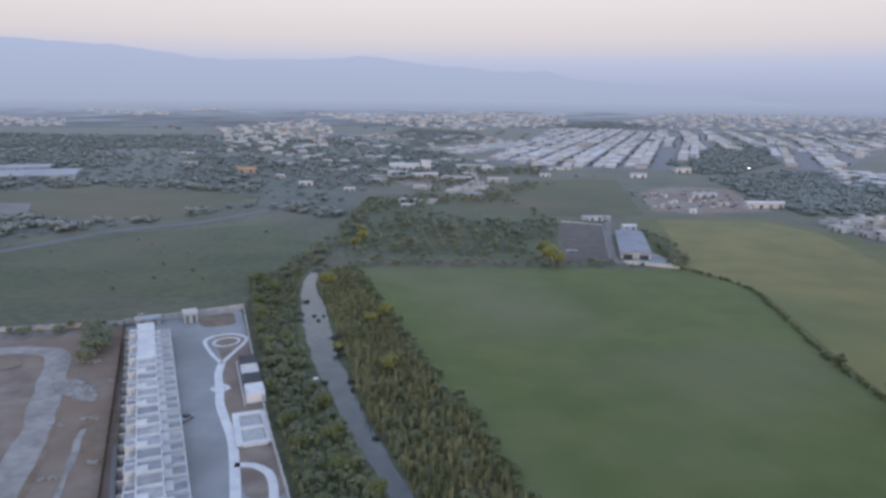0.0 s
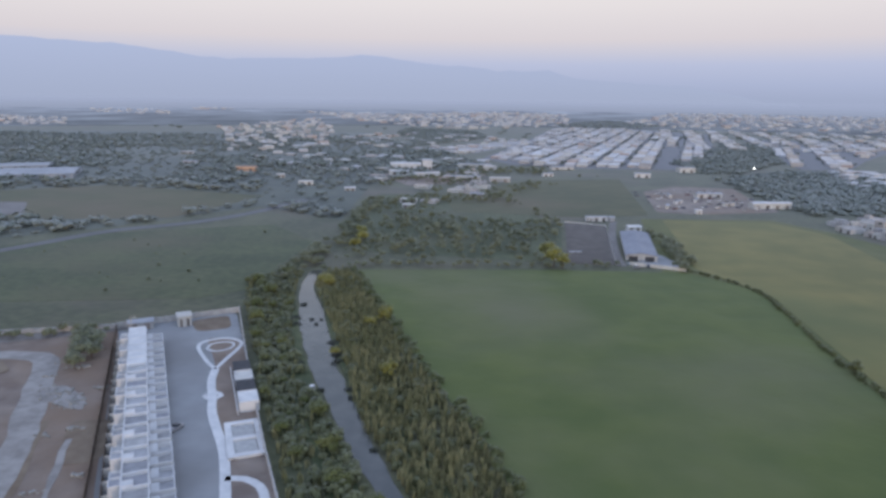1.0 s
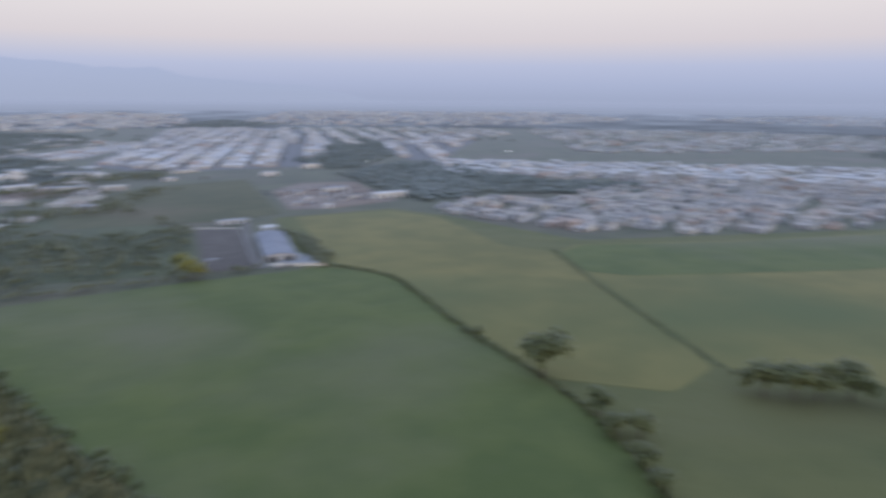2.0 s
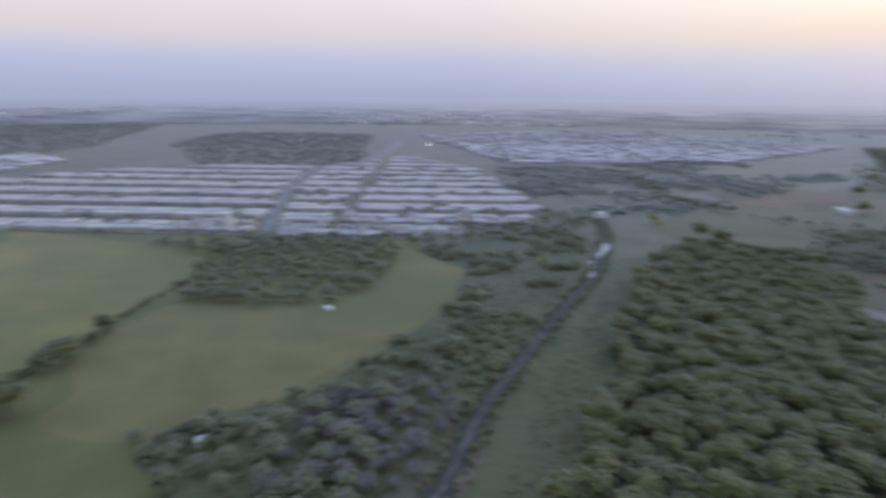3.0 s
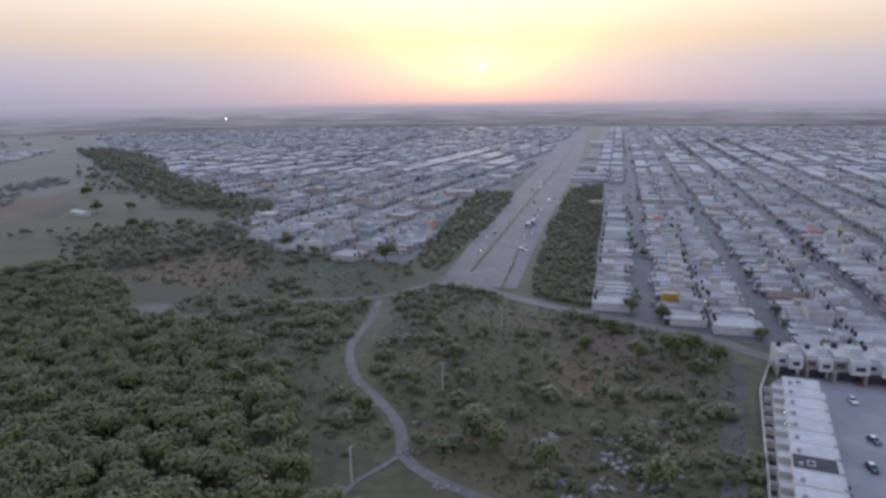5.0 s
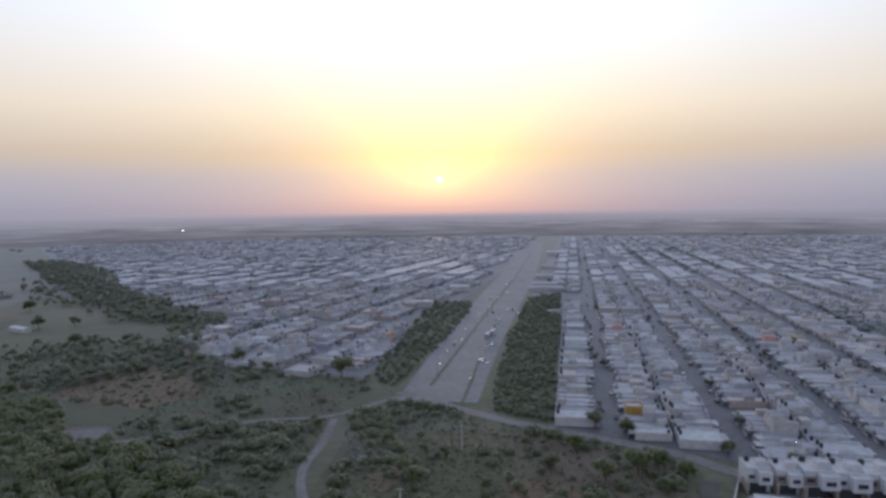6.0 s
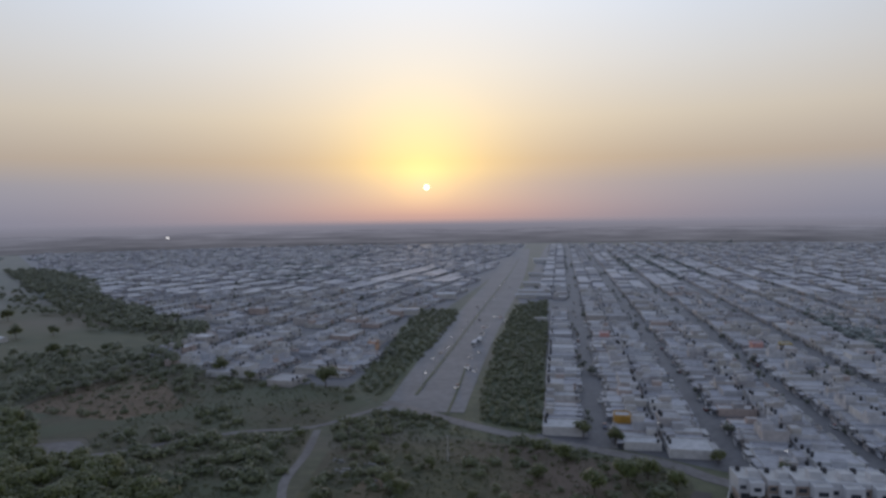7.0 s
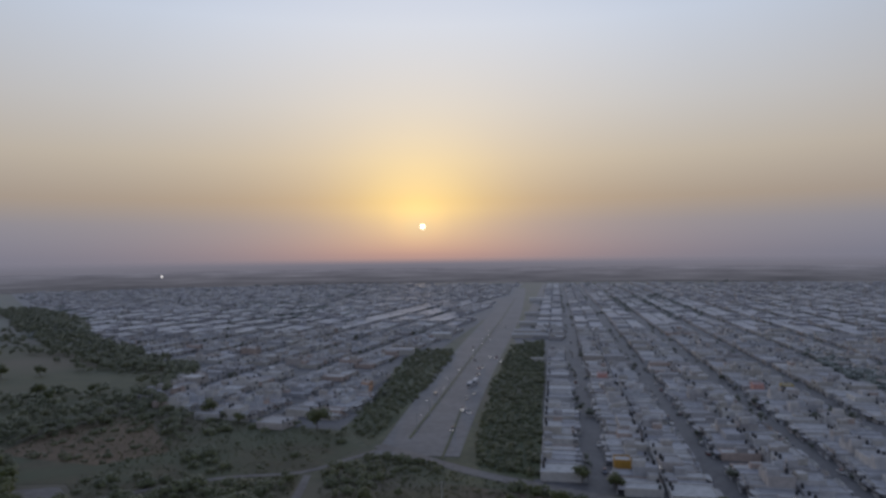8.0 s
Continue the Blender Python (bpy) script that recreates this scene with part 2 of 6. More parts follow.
M["offwhite"] = surface("cream_render", (0.46, 0.45, 0.43), (0.60, 0.59, 0.57), 0.35, 0.8)
M["sheet"] = surface("zinc_sheet", (0.27, 0.285, 0.32), (0.37, 0.385, 0.42), 0.4, 0.7, metallic=0.0)
M["old_sheet"] = surface("dull_tin_sheet", (0.19, 0.20, 0.24), (0.27, 0.28, 0.32), 0.4, 0.75)
M["roof_pale"] = surface("pale_roof_coat", (0.44, 0.45, 0.46), (0.56, 0.565, 0.575), 0.5, 0.8, coarse=0.2)
M["field_strip"] = surface("grazed_stubble", (0.115, 0.108, 0.035), (0.155, 0.138, 0.048), 0.05, 0.85, coarse=0.25, third=(0.098, 0.11, 0.038), third_at=0.6, haze_gloss=0.05)
M["red_earth"] = surface("reddish_earth", (0.115, 0.082, 0.05), (0.165, 0.115, 0.072), 0.2, 0.95, bump=0.3, coarse=0.2, third=(0.075, 0.08, 0.04), third_at=0.56, haze_gloss=0.04)
M["arena_dirt"] = surface("trodden_dirt", (0.085, 0.074, 0.066), (0.122, 0.106, 0.095), 0.15, 0.95, bump=0.2, coarse=0.25, third=(0.07, 0.058, 0.048), third_at=0.58, haze_gloss=0.04)
M["dry"] = surface("dry_weeds", (0.062, 0.057, 0.031), (0.102, 0.088, 0.05), 0.25, 0.9, coarse=0.2, third=(0.075, 0.085, 0.045), third_at=0.5, haze_gloss=0.05)
M["dark_wood"] = surface("weathered_timber_and_yard_shade", (0.08, 0.06, 0.045), (0.15, 0.11, 0.08), 3, 0.8)
M["tan"] = surface("tan_cladding", (0.27, 0.215, 0.18), (0.36, 0.295, 0.25), 1.5, 0.8)
M["tank"] = surface("black_plastic", (0.02, 0.02, 0.022), (0.035, 0.035, 0.038), 2, 0.5)
M["glass"] = surface("window_glass", (0.03, 0.035, 0.045), (0.06, 0.065, 0.075), 0.5, 0.12)
M["door"] = surface("steel_door", (0.10, 0.085, 0.08), (0.17, 0.15, 0.14), 1.5, 0.55, spread=0.5)
# dark sheeting; also the painted shade of open doorways
M["dark"] = surface("dark_sheet_and_doorway_shade", (0.035, 0.038, 0.045), (0.06, 0.06, 0.068), 0.6, 0.8)
M["water"] = surface("canal_water", (0.05, 0.055, 0.055), (0.09, 0.092, 0.088), 0.15, 0.14, bump=0.02)
M["stream"] = surface("shallow_stream", (0.045, 0.045, 0.042), (0.13, 0.128, 0.12), 0.25, 0.8, spec=0.2)
M["weed"] = surface("water_weed", (0.03, 0.035, 0.028), (0.05, 0.055, 0.04), 0.8, 0.9, bump=0.4)
M["bark"] = surface("bark", (0.07, 0.055, 0.042), (0.13, 0.105, 0.085), 4, 0.9, bump=0.4)
M["leaf"] = surface("mesquite_leaves", (0.096, 0.112, 0.038), (0.138, 0.148, 0.055), 0.12, 0.75, spread=0.12, per="island", coarse=0.1, haze_gloss=0.15, thin=0.25)
M["leaf_fresh"] = surface("fresh_leaves", (0.103, 0.125, 0.036), (0.15, 0.16, 0.053), 0.12, 0.75, spread=0.12, per="island", coarse=0.1, haze_gloss=0.15, thin=0.25)
M["leaf_dull"] = surface("dusty_leaves", (0.145, 0.16, 0.095), (0.205, 0.215, 0.132), 0.5, 0.85, spread=0.22, per="island", coarse=0.1, haze_gloss=0.15, thin=0.22)
M["leaf_scrub"] = surface("scrub_leaves", (0.115, 0.13, 0.065), (0.17, 0.18, 0.092), 0.12, 0.85, spread=0.09, per="island", coarse=0.2, haze_gloss=0.15, thin=0.25)
M["leaf_tuft"] = surface("weed_leaves", (0.09, 0.1, 0.042), (0.155, 0.155, 0.07), 0.3, 0.85, spread=0.3, per="island", coarse=0.15, haze_gloss=0.2, thin=0.4)
M["leaf_street"] = surface("street_tree_leaves", (0.1, 0.115, 0.082), (0.155, 0.165, 0.125), 0.3, 0.85, spread=0.25, per="island", coarse=0.1, haze_gloss=0.2, thin=0.2)
# haze over far trees is put into this paler, bluer base colour
M["leaf_far"] = surface("hazed_far_leaves", (0.145, 0.17, 0.148), (0.19, 0.21, 0.185), 0.05, 0.85, spread=0.2, per="island", haze_gloss=0.2, thin=0.12)
M["leaf_yellow"] = surface("yellow_leaves", (0.210, 0.205, 0.050), (0.330, 0.310, 0.080), 0.6, 0.75, spread=0.25, per="island", haze_gloss=0.2, thin=0.4)
M["twig"] = surface("bare_twigs", (0.11, 0.105, 0.095), (0.17, 0.16, 0.145), 1, 0.9, spread=0.2, per="island")
M["reed"] = surface("giant_reed", (0.18, 0.182, 0.088), (0.305, 0.288, 0.155), 0.4, 0.8, spread=0.2, per="island", coarse=0.15, thin=0.4)
PALETTE = [(0.56, 0.56, 0.57), (0.49, 0.49, 0.51), (0.62, 0.62, 0.61), (0.44, 0.44, 0.46), (0.53, 0.51, 0.48), (0.51, 0.53, 0.57), (0.58, 0.57, 0.56), (0.48, 0.45, 0.43),
           (0.54, 0.54, 0.55), (0.42, 0.43, 0.46), (0.60, 0.59, 0.58), (0.50, 0.47, 0.46), (0.50, 0.41, 0.37), (0.50, 0.48, 0.45), (0.52, 0.52, 0.54), (0.40, 0.39, 0.40)]
M["paint"] = painted("house_paint", PALETTE)
M["paint_far"] = painted("town_paint", [tuple(0.92 * v for v in c) for c in PALETTE], per="island", haze_gloss=0.2)
ROOFS = [(0.37, 0.37, 0.39), (0.43, 0.43, 0.45), (0.32, 0.32, 0.34), (0.48, 0.48, 0.485), (0.39, 0.39, 0.42), (0.36, 0.355, 0.36), (0.45, 0.445, 0.45), (0.34, 0.34, 0.37)]
M["roof"] = painted("roof_cement", ROOFS, 0.85, dirt=0.3, haze_gloss=0.14)
M["roof_far"] = painted("town_roof", [tuple(1.04 * v for v in c) for c in ROOFS], 0.85, per="island", dirt=0.3, haze_gloss=0.14)
M["roof_warm"] = painted("warm_town_roof", [(0.43, 0.38, 0.345), (0.50, 0.45, 0.41), (0.36, 0.33, 0.31), (0.46, 0.36, 0.30), (0.40, 0.37, 0.35)], 0.85, per="island", dirt=0.3, haze_gloss=0.08)
M["estate_paint"] = painted("estate_paint", [(0.43, 0.42, 0.415), (0.385, 0.38, 0.38), (0.48, 0.47, 0.46), (0.36, 0.355, 0.355)], per="island", dirt=0.15, haze_gloss=0.1)
M["orange"] = surface("orange_paint", (0.40, 0.22, 0.04), (0.50, 0.29, 0.06), 0.6, 0.75)
M["ochre"] = surface("ochre_paint", (0.42, 0.33, 0.10), (0.50, 0.40, 0.14), 0.6, 0.75)
M["pink"] = surface("pink_paint", (0.52, 0.28, 0.25), (0.62, 0.36, 0.32), 0.6, 0.75)
M["terracotta"] = surface("salmon_paint", (0.50, 0.30, 0.20), (0.60, 0.38, 0.26), 0.6, 0.75)
M["car_paint"] = painted("car_paint", [(0.7, 0.7, 0.7), (0.05, 0.05, 0.06), (0.30, 0.30, 0.32), (0.75, 0.75, 0.74), (0.20, 0.05, 0.04), (0.08, 0.10, 0.16)], 0.3, dirt=0.08)
M["rubber"] = surface("tyre_rubber", (0.02, 0.02, 0.02), (0.035, 0.035, 0.035), 4, 0.85)
M["chrome"] = surface("wheel_rim", (0.35, 0.35, 0.36), (0.5, 0.5, 0.5), 4, 0.35, metallic=0.8)
M["steel"] = surface("galvanised_steel", (0.36, 0.37, 0.38), (0.48, 0.48, 0.49), 2, 0.5, metallic=0.6)
M["pole_concrete"] = surface("pole_concrete", (0.45, 0.44, 0.42), (0.56, 0.55, 0.52), 2, 0.85)
M["lamp"] = glowing("lit_lamp", (1.0, 0.97, 0.9), 6.0)
M["tail"] = glowing("lit_headlamp", (1.0, 0.95, 0.85), 3.0)
M["sun_face"] = glowing("sun_face", (1.0, 0.86, 0.62), 6.0)
M["rubble"] = surface("rubble", (0.17, 0.165, 0.155), (0.29, 0.285, 0.275), 1.5, 0.9, spread=0.3, per="island")


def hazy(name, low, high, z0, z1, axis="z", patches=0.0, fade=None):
    """Far land with evening haze painted into its glow: a backdrop whose colour changes with height, or with the way
    out to the horizon.
    """
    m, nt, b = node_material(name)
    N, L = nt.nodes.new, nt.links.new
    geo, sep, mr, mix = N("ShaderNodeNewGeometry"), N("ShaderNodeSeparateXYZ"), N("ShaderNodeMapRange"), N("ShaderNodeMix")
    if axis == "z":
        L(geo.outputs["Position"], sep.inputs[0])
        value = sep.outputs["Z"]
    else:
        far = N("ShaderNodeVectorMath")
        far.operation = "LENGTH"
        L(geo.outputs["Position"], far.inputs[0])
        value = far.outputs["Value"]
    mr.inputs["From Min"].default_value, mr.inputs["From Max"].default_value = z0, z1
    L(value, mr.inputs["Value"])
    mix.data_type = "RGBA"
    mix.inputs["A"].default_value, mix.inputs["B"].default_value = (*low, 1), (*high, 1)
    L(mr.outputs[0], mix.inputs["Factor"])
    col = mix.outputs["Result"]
    # the sun's warm glow in the haze is painted in on its side
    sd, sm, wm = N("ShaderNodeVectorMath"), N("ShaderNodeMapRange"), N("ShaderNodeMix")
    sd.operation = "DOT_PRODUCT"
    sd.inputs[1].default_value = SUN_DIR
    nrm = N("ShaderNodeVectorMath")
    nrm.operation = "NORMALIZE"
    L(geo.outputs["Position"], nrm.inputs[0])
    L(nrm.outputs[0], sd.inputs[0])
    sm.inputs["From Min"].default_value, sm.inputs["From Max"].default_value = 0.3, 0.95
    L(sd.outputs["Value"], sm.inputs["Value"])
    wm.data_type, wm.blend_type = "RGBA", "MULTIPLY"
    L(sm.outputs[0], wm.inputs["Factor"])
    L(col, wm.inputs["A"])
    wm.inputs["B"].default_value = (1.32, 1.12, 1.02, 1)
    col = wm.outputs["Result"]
    if patches:
        n1, r1, hs = N("ShaderNodeTexNoise"), N("ShaderNodeMapRange"), N("ShaderNodeHueSaturation")
        n1.inputs["Scale"].default_value, n1.inputs["Detail"].default_value, n1.inputs["Roughness"].default_value = 0.0035, 8, 0.65
        L(geo.outputs["Position"], n1.inputs["Vector"])
        r1.inputs["From Min"].default_value, r1.inputs["From Max"].default_value = 0.35, 0.68
        r1.inputs["To Min"].default_value, r1.inputs["To Max"].default_value = 1 - patches, 1 + patches
        L(n1.outputs["Fac"], r1.inputs["Value"])
        L(r1.outputs[0], hs.inputs["Value"])
        L(col, hs.inputs["Color"])
        col = hs.outputs["Color"]
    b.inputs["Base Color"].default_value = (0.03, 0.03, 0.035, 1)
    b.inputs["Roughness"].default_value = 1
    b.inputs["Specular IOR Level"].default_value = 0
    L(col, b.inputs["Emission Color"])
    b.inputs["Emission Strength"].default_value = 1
    if fade:
        fr, clear, ms = N("ShaderNodeMapRange"), N("ShaderNodeBsdfTransparent"), N("ShaderNodeMixShader")
        fr.interpolation_type = "SMOOTHSTEP"
        fr.inputs["From Min"].default_value, fr.inputs["From Max"].default_value = fade
        L(sep.outputs["Z"], fr.inputs["Value"])
        L(fr.outputs[0], ms.inputs["Fac"])
        L(b.outputs[0], ms.inputs[1])
        L(clear.outputs[0], ms.inputs[2])
        L(ms.outputs[0], nt.nodes["Material Output"].inputs["Surface"])
    return m


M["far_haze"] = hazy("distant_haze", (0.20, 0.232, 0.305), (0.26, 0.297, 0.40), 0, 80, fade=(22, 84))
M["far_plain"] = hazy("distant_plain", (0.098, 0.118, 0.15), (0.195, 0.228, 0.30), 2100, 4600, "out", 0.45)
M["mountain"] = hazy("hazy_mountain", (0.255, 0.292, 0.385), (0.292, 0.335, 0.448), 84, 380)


# ---- builders ----
class Build:
    """Collects boxes, prisms and leaves into one mesh with several materials."""

    def __init__(self):
        self.v, self.f, self.m, self.mats = [], [], [], []

    def slot(self, mat):
        if mat not in self.mats:
            self.mats.append(mat)
        return self.mats.index(mat)

    def add(self, verts, faces, mat):
        k, s = len(self.v), self.slot(mat)
        self.v.extend(verts)
        self.f.extend(tuple(i + k for i in f) for f in faces)
        self.m.extend([s] * len(faces))

    def box(self, x, y, z, sx, sy, sz, mat, turn=0.0, at=(0, 0), bevel=0.0):
        """A box on z with its middle at x, y; turned about at."""
        c, s = math.cos(turn), math.sin(turn)
        hx, hy = sx / 2, sy / 2
        rings = [(z, 0.0), (z + sz - bevel, 0.0)] + ([(z + sz, bevel)] if bevel else [])
        vs = []
        for zz, b in rings:
            for px, py in ((x - hx + b, y - hy + b), (x + hx - b, y - hy + b), (x + hx - b, y + hy - b), (x - hx + b, y + hy - b)):
                vs.append((at[0] + c * px - s * py, at[1] + s * px + c * py, zz))
        fs = [(3, 2, 1, 0)]
        for r in range(len(rings) - 1):
            fs += [(4 * r + i, 4 * r + (i + 1) % 4, 4 * r + 4 + (i + 1) % 4, 4 * r + 4 + i) for i in range(4)]
        fs.append(tuple(range(len(vs) - 4, len(vs))))
        self.add(vs, fs, mat)

    def shell(self, x, y, z, sx, sy, sz, wall, roof, lip=0.4, thick=0.2, turn=0.0, at=(0, 0)):
        """House body: four walls, a parapet of that thickness and a roof sunk behind it."""
        c, s = math.cos(turn), math.sin(turn)
        hx, hy = sx / 2, sy / 2
        vs = []
        for zz, b in ((z, 0), (z + sz, 0), (z + sz, thick), (z + sz - lip, thick)):
            for px, py in ((x - hx + b, y - hy + b), (x + hx - b, y - hy + b), (x + hx - b, y + hy - b), (x - hx + b, y + hy - b)):
                vs.append((at[0] + c * px - s * py, at[1] + s * px + c * py, zz))
        k = len(self.v)
        self.v.extend(vs)
        a, b = self.slot(wall), self.slot(roof)
        for r in range(3):
            for i in range(4):
                self.f.append((k + 4 * r + i, k + 4 * r + (i + 1) % 4, k + 4 * r + 4 + (i + 1) % 4, k + 4 * r + 4 + i))
                self.m.append(a)
        self.f.append((k + 12, k + 13, k + 14, k + 15))
        self.m.append(b)

    def drum(self, x, y, z, r, h, mat, n=8, top=1.0, dome=0.0, lean=(0, 0)):
        vs = [(x + r * math.cos(2 * math.pi * i / n), y + r * math.sin(2 * math.pi * i / n), z) for i in range(n)]
        vs += [(x + lean[0] + top * r * math.cos(2 * math.pi * i / n), y + lean[1] + top * r * math.sin(2 * math.pi * i / n), z + h) for i in range(n)]
        fs = [(i, (i + 1) % n, n + (i + 1) % n, n + i) for i in range(n)] + [tuple(range(n - 1, -1, -1))]
        if dome:
            vs.append((x + lean[0], y + lean[1], z + h + dome))
            fs += [(n + i, n + (i + 1) % n, 2 * n) for i in range(n)]
        else:
            fs.append(tuple(range(n, 2 * n)))
        self.add(vs, fs, mat)

    def mesh(self, name):
        me = bpy.data.meshes.new(name)
        me.from_pydata(self.v, [], self.f)
        for mt in self.mats:
            me.materials.append(mt)
        if len(self.mats) > 1:
            me.polygons.foreach_set("material_index", np.array(self.m, dtype=np.int32))
        me.update()
        return me

    def thing(self, name, label="", category="", kind="", group="", parent=None):
        ob = new(name, self.mesh(name))
        if parent:
            ob.parent = parent
        return tagged(ob, label, category, group, kind)


def empty(name, label, category, group="", m=None):
    e = new(name)
    if m is not None:
        e.matrix_basis = m
    return tagged(e, label, category, group)


def one(name, parent, make, label=""):
    """One part: make fills a Build."""
    b = Build()
    make(b)
    return b.thing(name, label, parent=parent)


def inside(x, y, poly):
    hit, j = False, len(poly) - 1
    for i in range(len(poly)):
        (xi, yi), (xj, yj) = poly[i], poly[j]
        if (yi > y) != (yj > y) and x < (xj - xi) * (y - yi) / (yj - yi) + xi:
            hit = not hit
        j = i
    return hit


def smooth_line(pts, step=6.0):
    """Points along a Catmull-Rom line through pts."""
    p = [Vector((*q, 0)) for q in pts]
    p = [2 * p[0] - p[1]] + p + [2 * p[-1] - p[-2]]
    res = []
    for i in range(1, len(p) - 2):
        n = max(2, int((p[i + 1] - p[i]).length / step))
        for k in range(n):
            t = k / n
            a, b, c, d = p[i - 1], p[i], p[i + 1], p[i + 2]
            res.append(0.5 * ((2 * b) + (c - a) * t + (2 * a - 5 * b + 4 * c - d) * t * t + (3 * b - a - 3 * c + d) * t ** 3))
    res.append(p[-2])
    return res


def ribbon(pts, width, z, mat, ragged=0.0, thick=0.06, step=6.0, side=0.0):
    """A strip along a smooth line: width a number, or one for each end; side shifts it to the right."""
    line = smooth_line(pts, step)
    ws = width if isinstance(width, tuple) else (width, width)
    b, vs, fs = Build(), [], []
    rnd = random.Random(len(line) * 7 + int(abs(pts[0][0])))
    for i, q in enumerate(line):
        d = (line[min(i + 1, len(line) - 1)] - line[max(i - 1, 0)]).normalized()
        n = Vector((d.y, -d.x, 0))
        w = float(np.interp(i / (len(line) - 1), np.linspace(0, 1, len(ws)), ws)) / 2
        l, r = (q + n * (side - w * (1 + rnd.uniform(-ragged, ragged)))), (q + n * (side + w * (1 + rnd.uniform(-ragged, ragged))))
        vs += [(l.x, l.y, z - thick), (l.x, l.y, z), (r.x, r.y, z), (r.x, r.y, z - thick)]
        if i:
            k = 4 * i
            fs += [(k - 4 + j, k - 3 + j, k + 1 + j, k + j) for j in range(3)]
    b.add(vs, fs, mat)
    return b


def patch(pts, z, mat, thick=0.08):
    """A flat slab over an outline, with its corners rounded off."""
    n, out = len(pts), []
    for i in range(n):
        a, q, c = Vector(pts[i - 1]), Vector(pts[i]), Vector(pts[(i + 1) % n])
        ra, rc = min(0.3, 4 / max((a - q).length, 1)), min(0.3, 4 / max((c - q).length, 1))
        p0, p2 = q.lerp(a, ra), q.lerp(c, rc)
        for t in (0.0, 0.33, 0.67, 1.0):
            out.append(p0.lerp(q, t).lerp(q.lerp(p2, t), t))
    bm = bmesh.new()
    top = [bm.verts.new((q.x, q.y, z)) for q in out]
    low = [bm.verts.new((q.x, q.y, z - thick)) for q in out]
    f = bm.faces.new(top)
    k = len(out)
    for i in range(k):
        bm.faces.new((top[i], low[i], low[(i + 1) % k], top[(i + 1) % k]))
    bmesh.ops.triangulate(bm, faces=[f])
    bmesh.ops.recalc_face_normals(bm, faces=bm.faces)
    me = bpy.data.meshes.new("patch")
    bm.to_mesh(me)
    bm.free()
    me.materials.append(mat)
    return me


def land(name, pts, z, mat, label, kind="structure"):
    return tagged(new(name, patch(pts, z, mat)), label, "ground", kind=kind)


def scatter(poly, gap, rnd, jitter=0.45, keep=1.0):
    xs, ys = [p[0] for p in poly], [p[1] for p in poly]
    out, y = [], min(ys)
    while y < max(ys):
        x = min(xs)
        while x < max(xs):
            px, py = x + rnd.uniform(-jitter, jitter) * gap, y + rnd.uniform(-jitter, jitter) * gap
            if rnd.random() < keep and inside(px, py, poly):
                out.append((px, py))
            x += gap
        y += gap
    return out


# ---- plants ----
def lobes(rnd, h, r, n):
    """The round masses of a crown: middle and radius."""
    out = [(0, 0, h * 0.62, r * 0.62)]
    for i in range(n):
        a, d = 2 * math.pi * (i + rnd.random() * 0.7) / n, r * rnd.uniform(0.4, 0.66)
        out.append((d * math.cos(a), d * math.sin(a), h * rnd.uniform(0.42, 0.76), r * rnd.uniform(0.32, 0.5)))
    return out


def leaves_mesh(seed, h, r, nl, nleaf, size, mat, flat=0.85, g=6):
    """A crown: rough inner masses hidden by many small bent leaf clumps, uneven and open at its edge."""
    rnd = random.Random(seed)
    b = Build()
    ls = lobes(rnd, h, r, nl)
    for x, y, z, q in ls:
        vs, fs = [], []
        for k, (zz, rr) in enumerate(((-0.7, 0.36), (-0.1, 0.68), (0.45, 0.5))):
            for i in range(g):
                a = 2 * math.pi * (i + 0.5 * k) / g
                j = rnd.uniform(0.75, 1.1)
                vs.append((x + q * rr * j * math.cos(a), y + q * rr * j * math.sin(a), z + q * flat * zz))
        vs.append((x, y, z + q * flat * 0.68))
        for k in range(2):
            fs += [(g * k + i, g * k + (i + 1) % g, g * k + g + (i + 1) % g, g * k + g + i) for i in range(g)]
        fs += [(2 * g + i, 2 * g + (i + 1) % g, 3 * g) for i in range(g)]
        if g:
            b.add(vs, fs, mat)
    total = sum(q * q for *_, q in ls)
    for x, y, z, q in ls:
        for _ in range(int(nleaf * q * q / total)):
            u = Vector((rnd.gauss(0, 1), rnd.gauss(0, 1), rnd.gauss(0.35, 0.9))).normalized()
            c = Vector((x, y, z)) + Vector((u.x, u.y, u.z * flat)) * q * rnd.uniform(0.8, 1.12)
            n = (u + Vector((rnd.uniform(-.35, .35), rnd.uniform(-.35, .35), rnd.uniform(.4, 1.3)))).normalized()
            t = n.orthogonal().normalized()
            t.rotate(Matrix.Rotation(rnd.uniform(0, 6.28), 3, n))
            s, w = t.cross(n), size * rnd.uniform(0.6, 1.3)
            p = [c - t * w, c - s * w * 0.6 + n * w * 0.25, c + t * w, c + s * w * 0.6 + n * w * 0.25]
            b.add([tuple(q2) for q2 in p], [(0, 1, 3), (1, 2, 3)], mat)
    return b


def trunk_mesh(seed, h, r, mat):
    rnd = random.Random(seed)
    b = Build()
    b.drum(0, 0, -0.1, 0.05 * h * 0.55, h * 0.35, mat, 7, 0.65, lean=(0.02 * h, 0.01 * h))
    for i in range(4):
        a = 2 * math.pi * i / 4 + rnd.random()
        b.drum(0.02 * h, 0.01 * h, h * 0.33, 0.05 * h * 0.3, h * 0.3, mat, 5, 0.4, lean=(0.5 * r * math.cos(a), 0.5 * r * math.sin(a)))
    return b


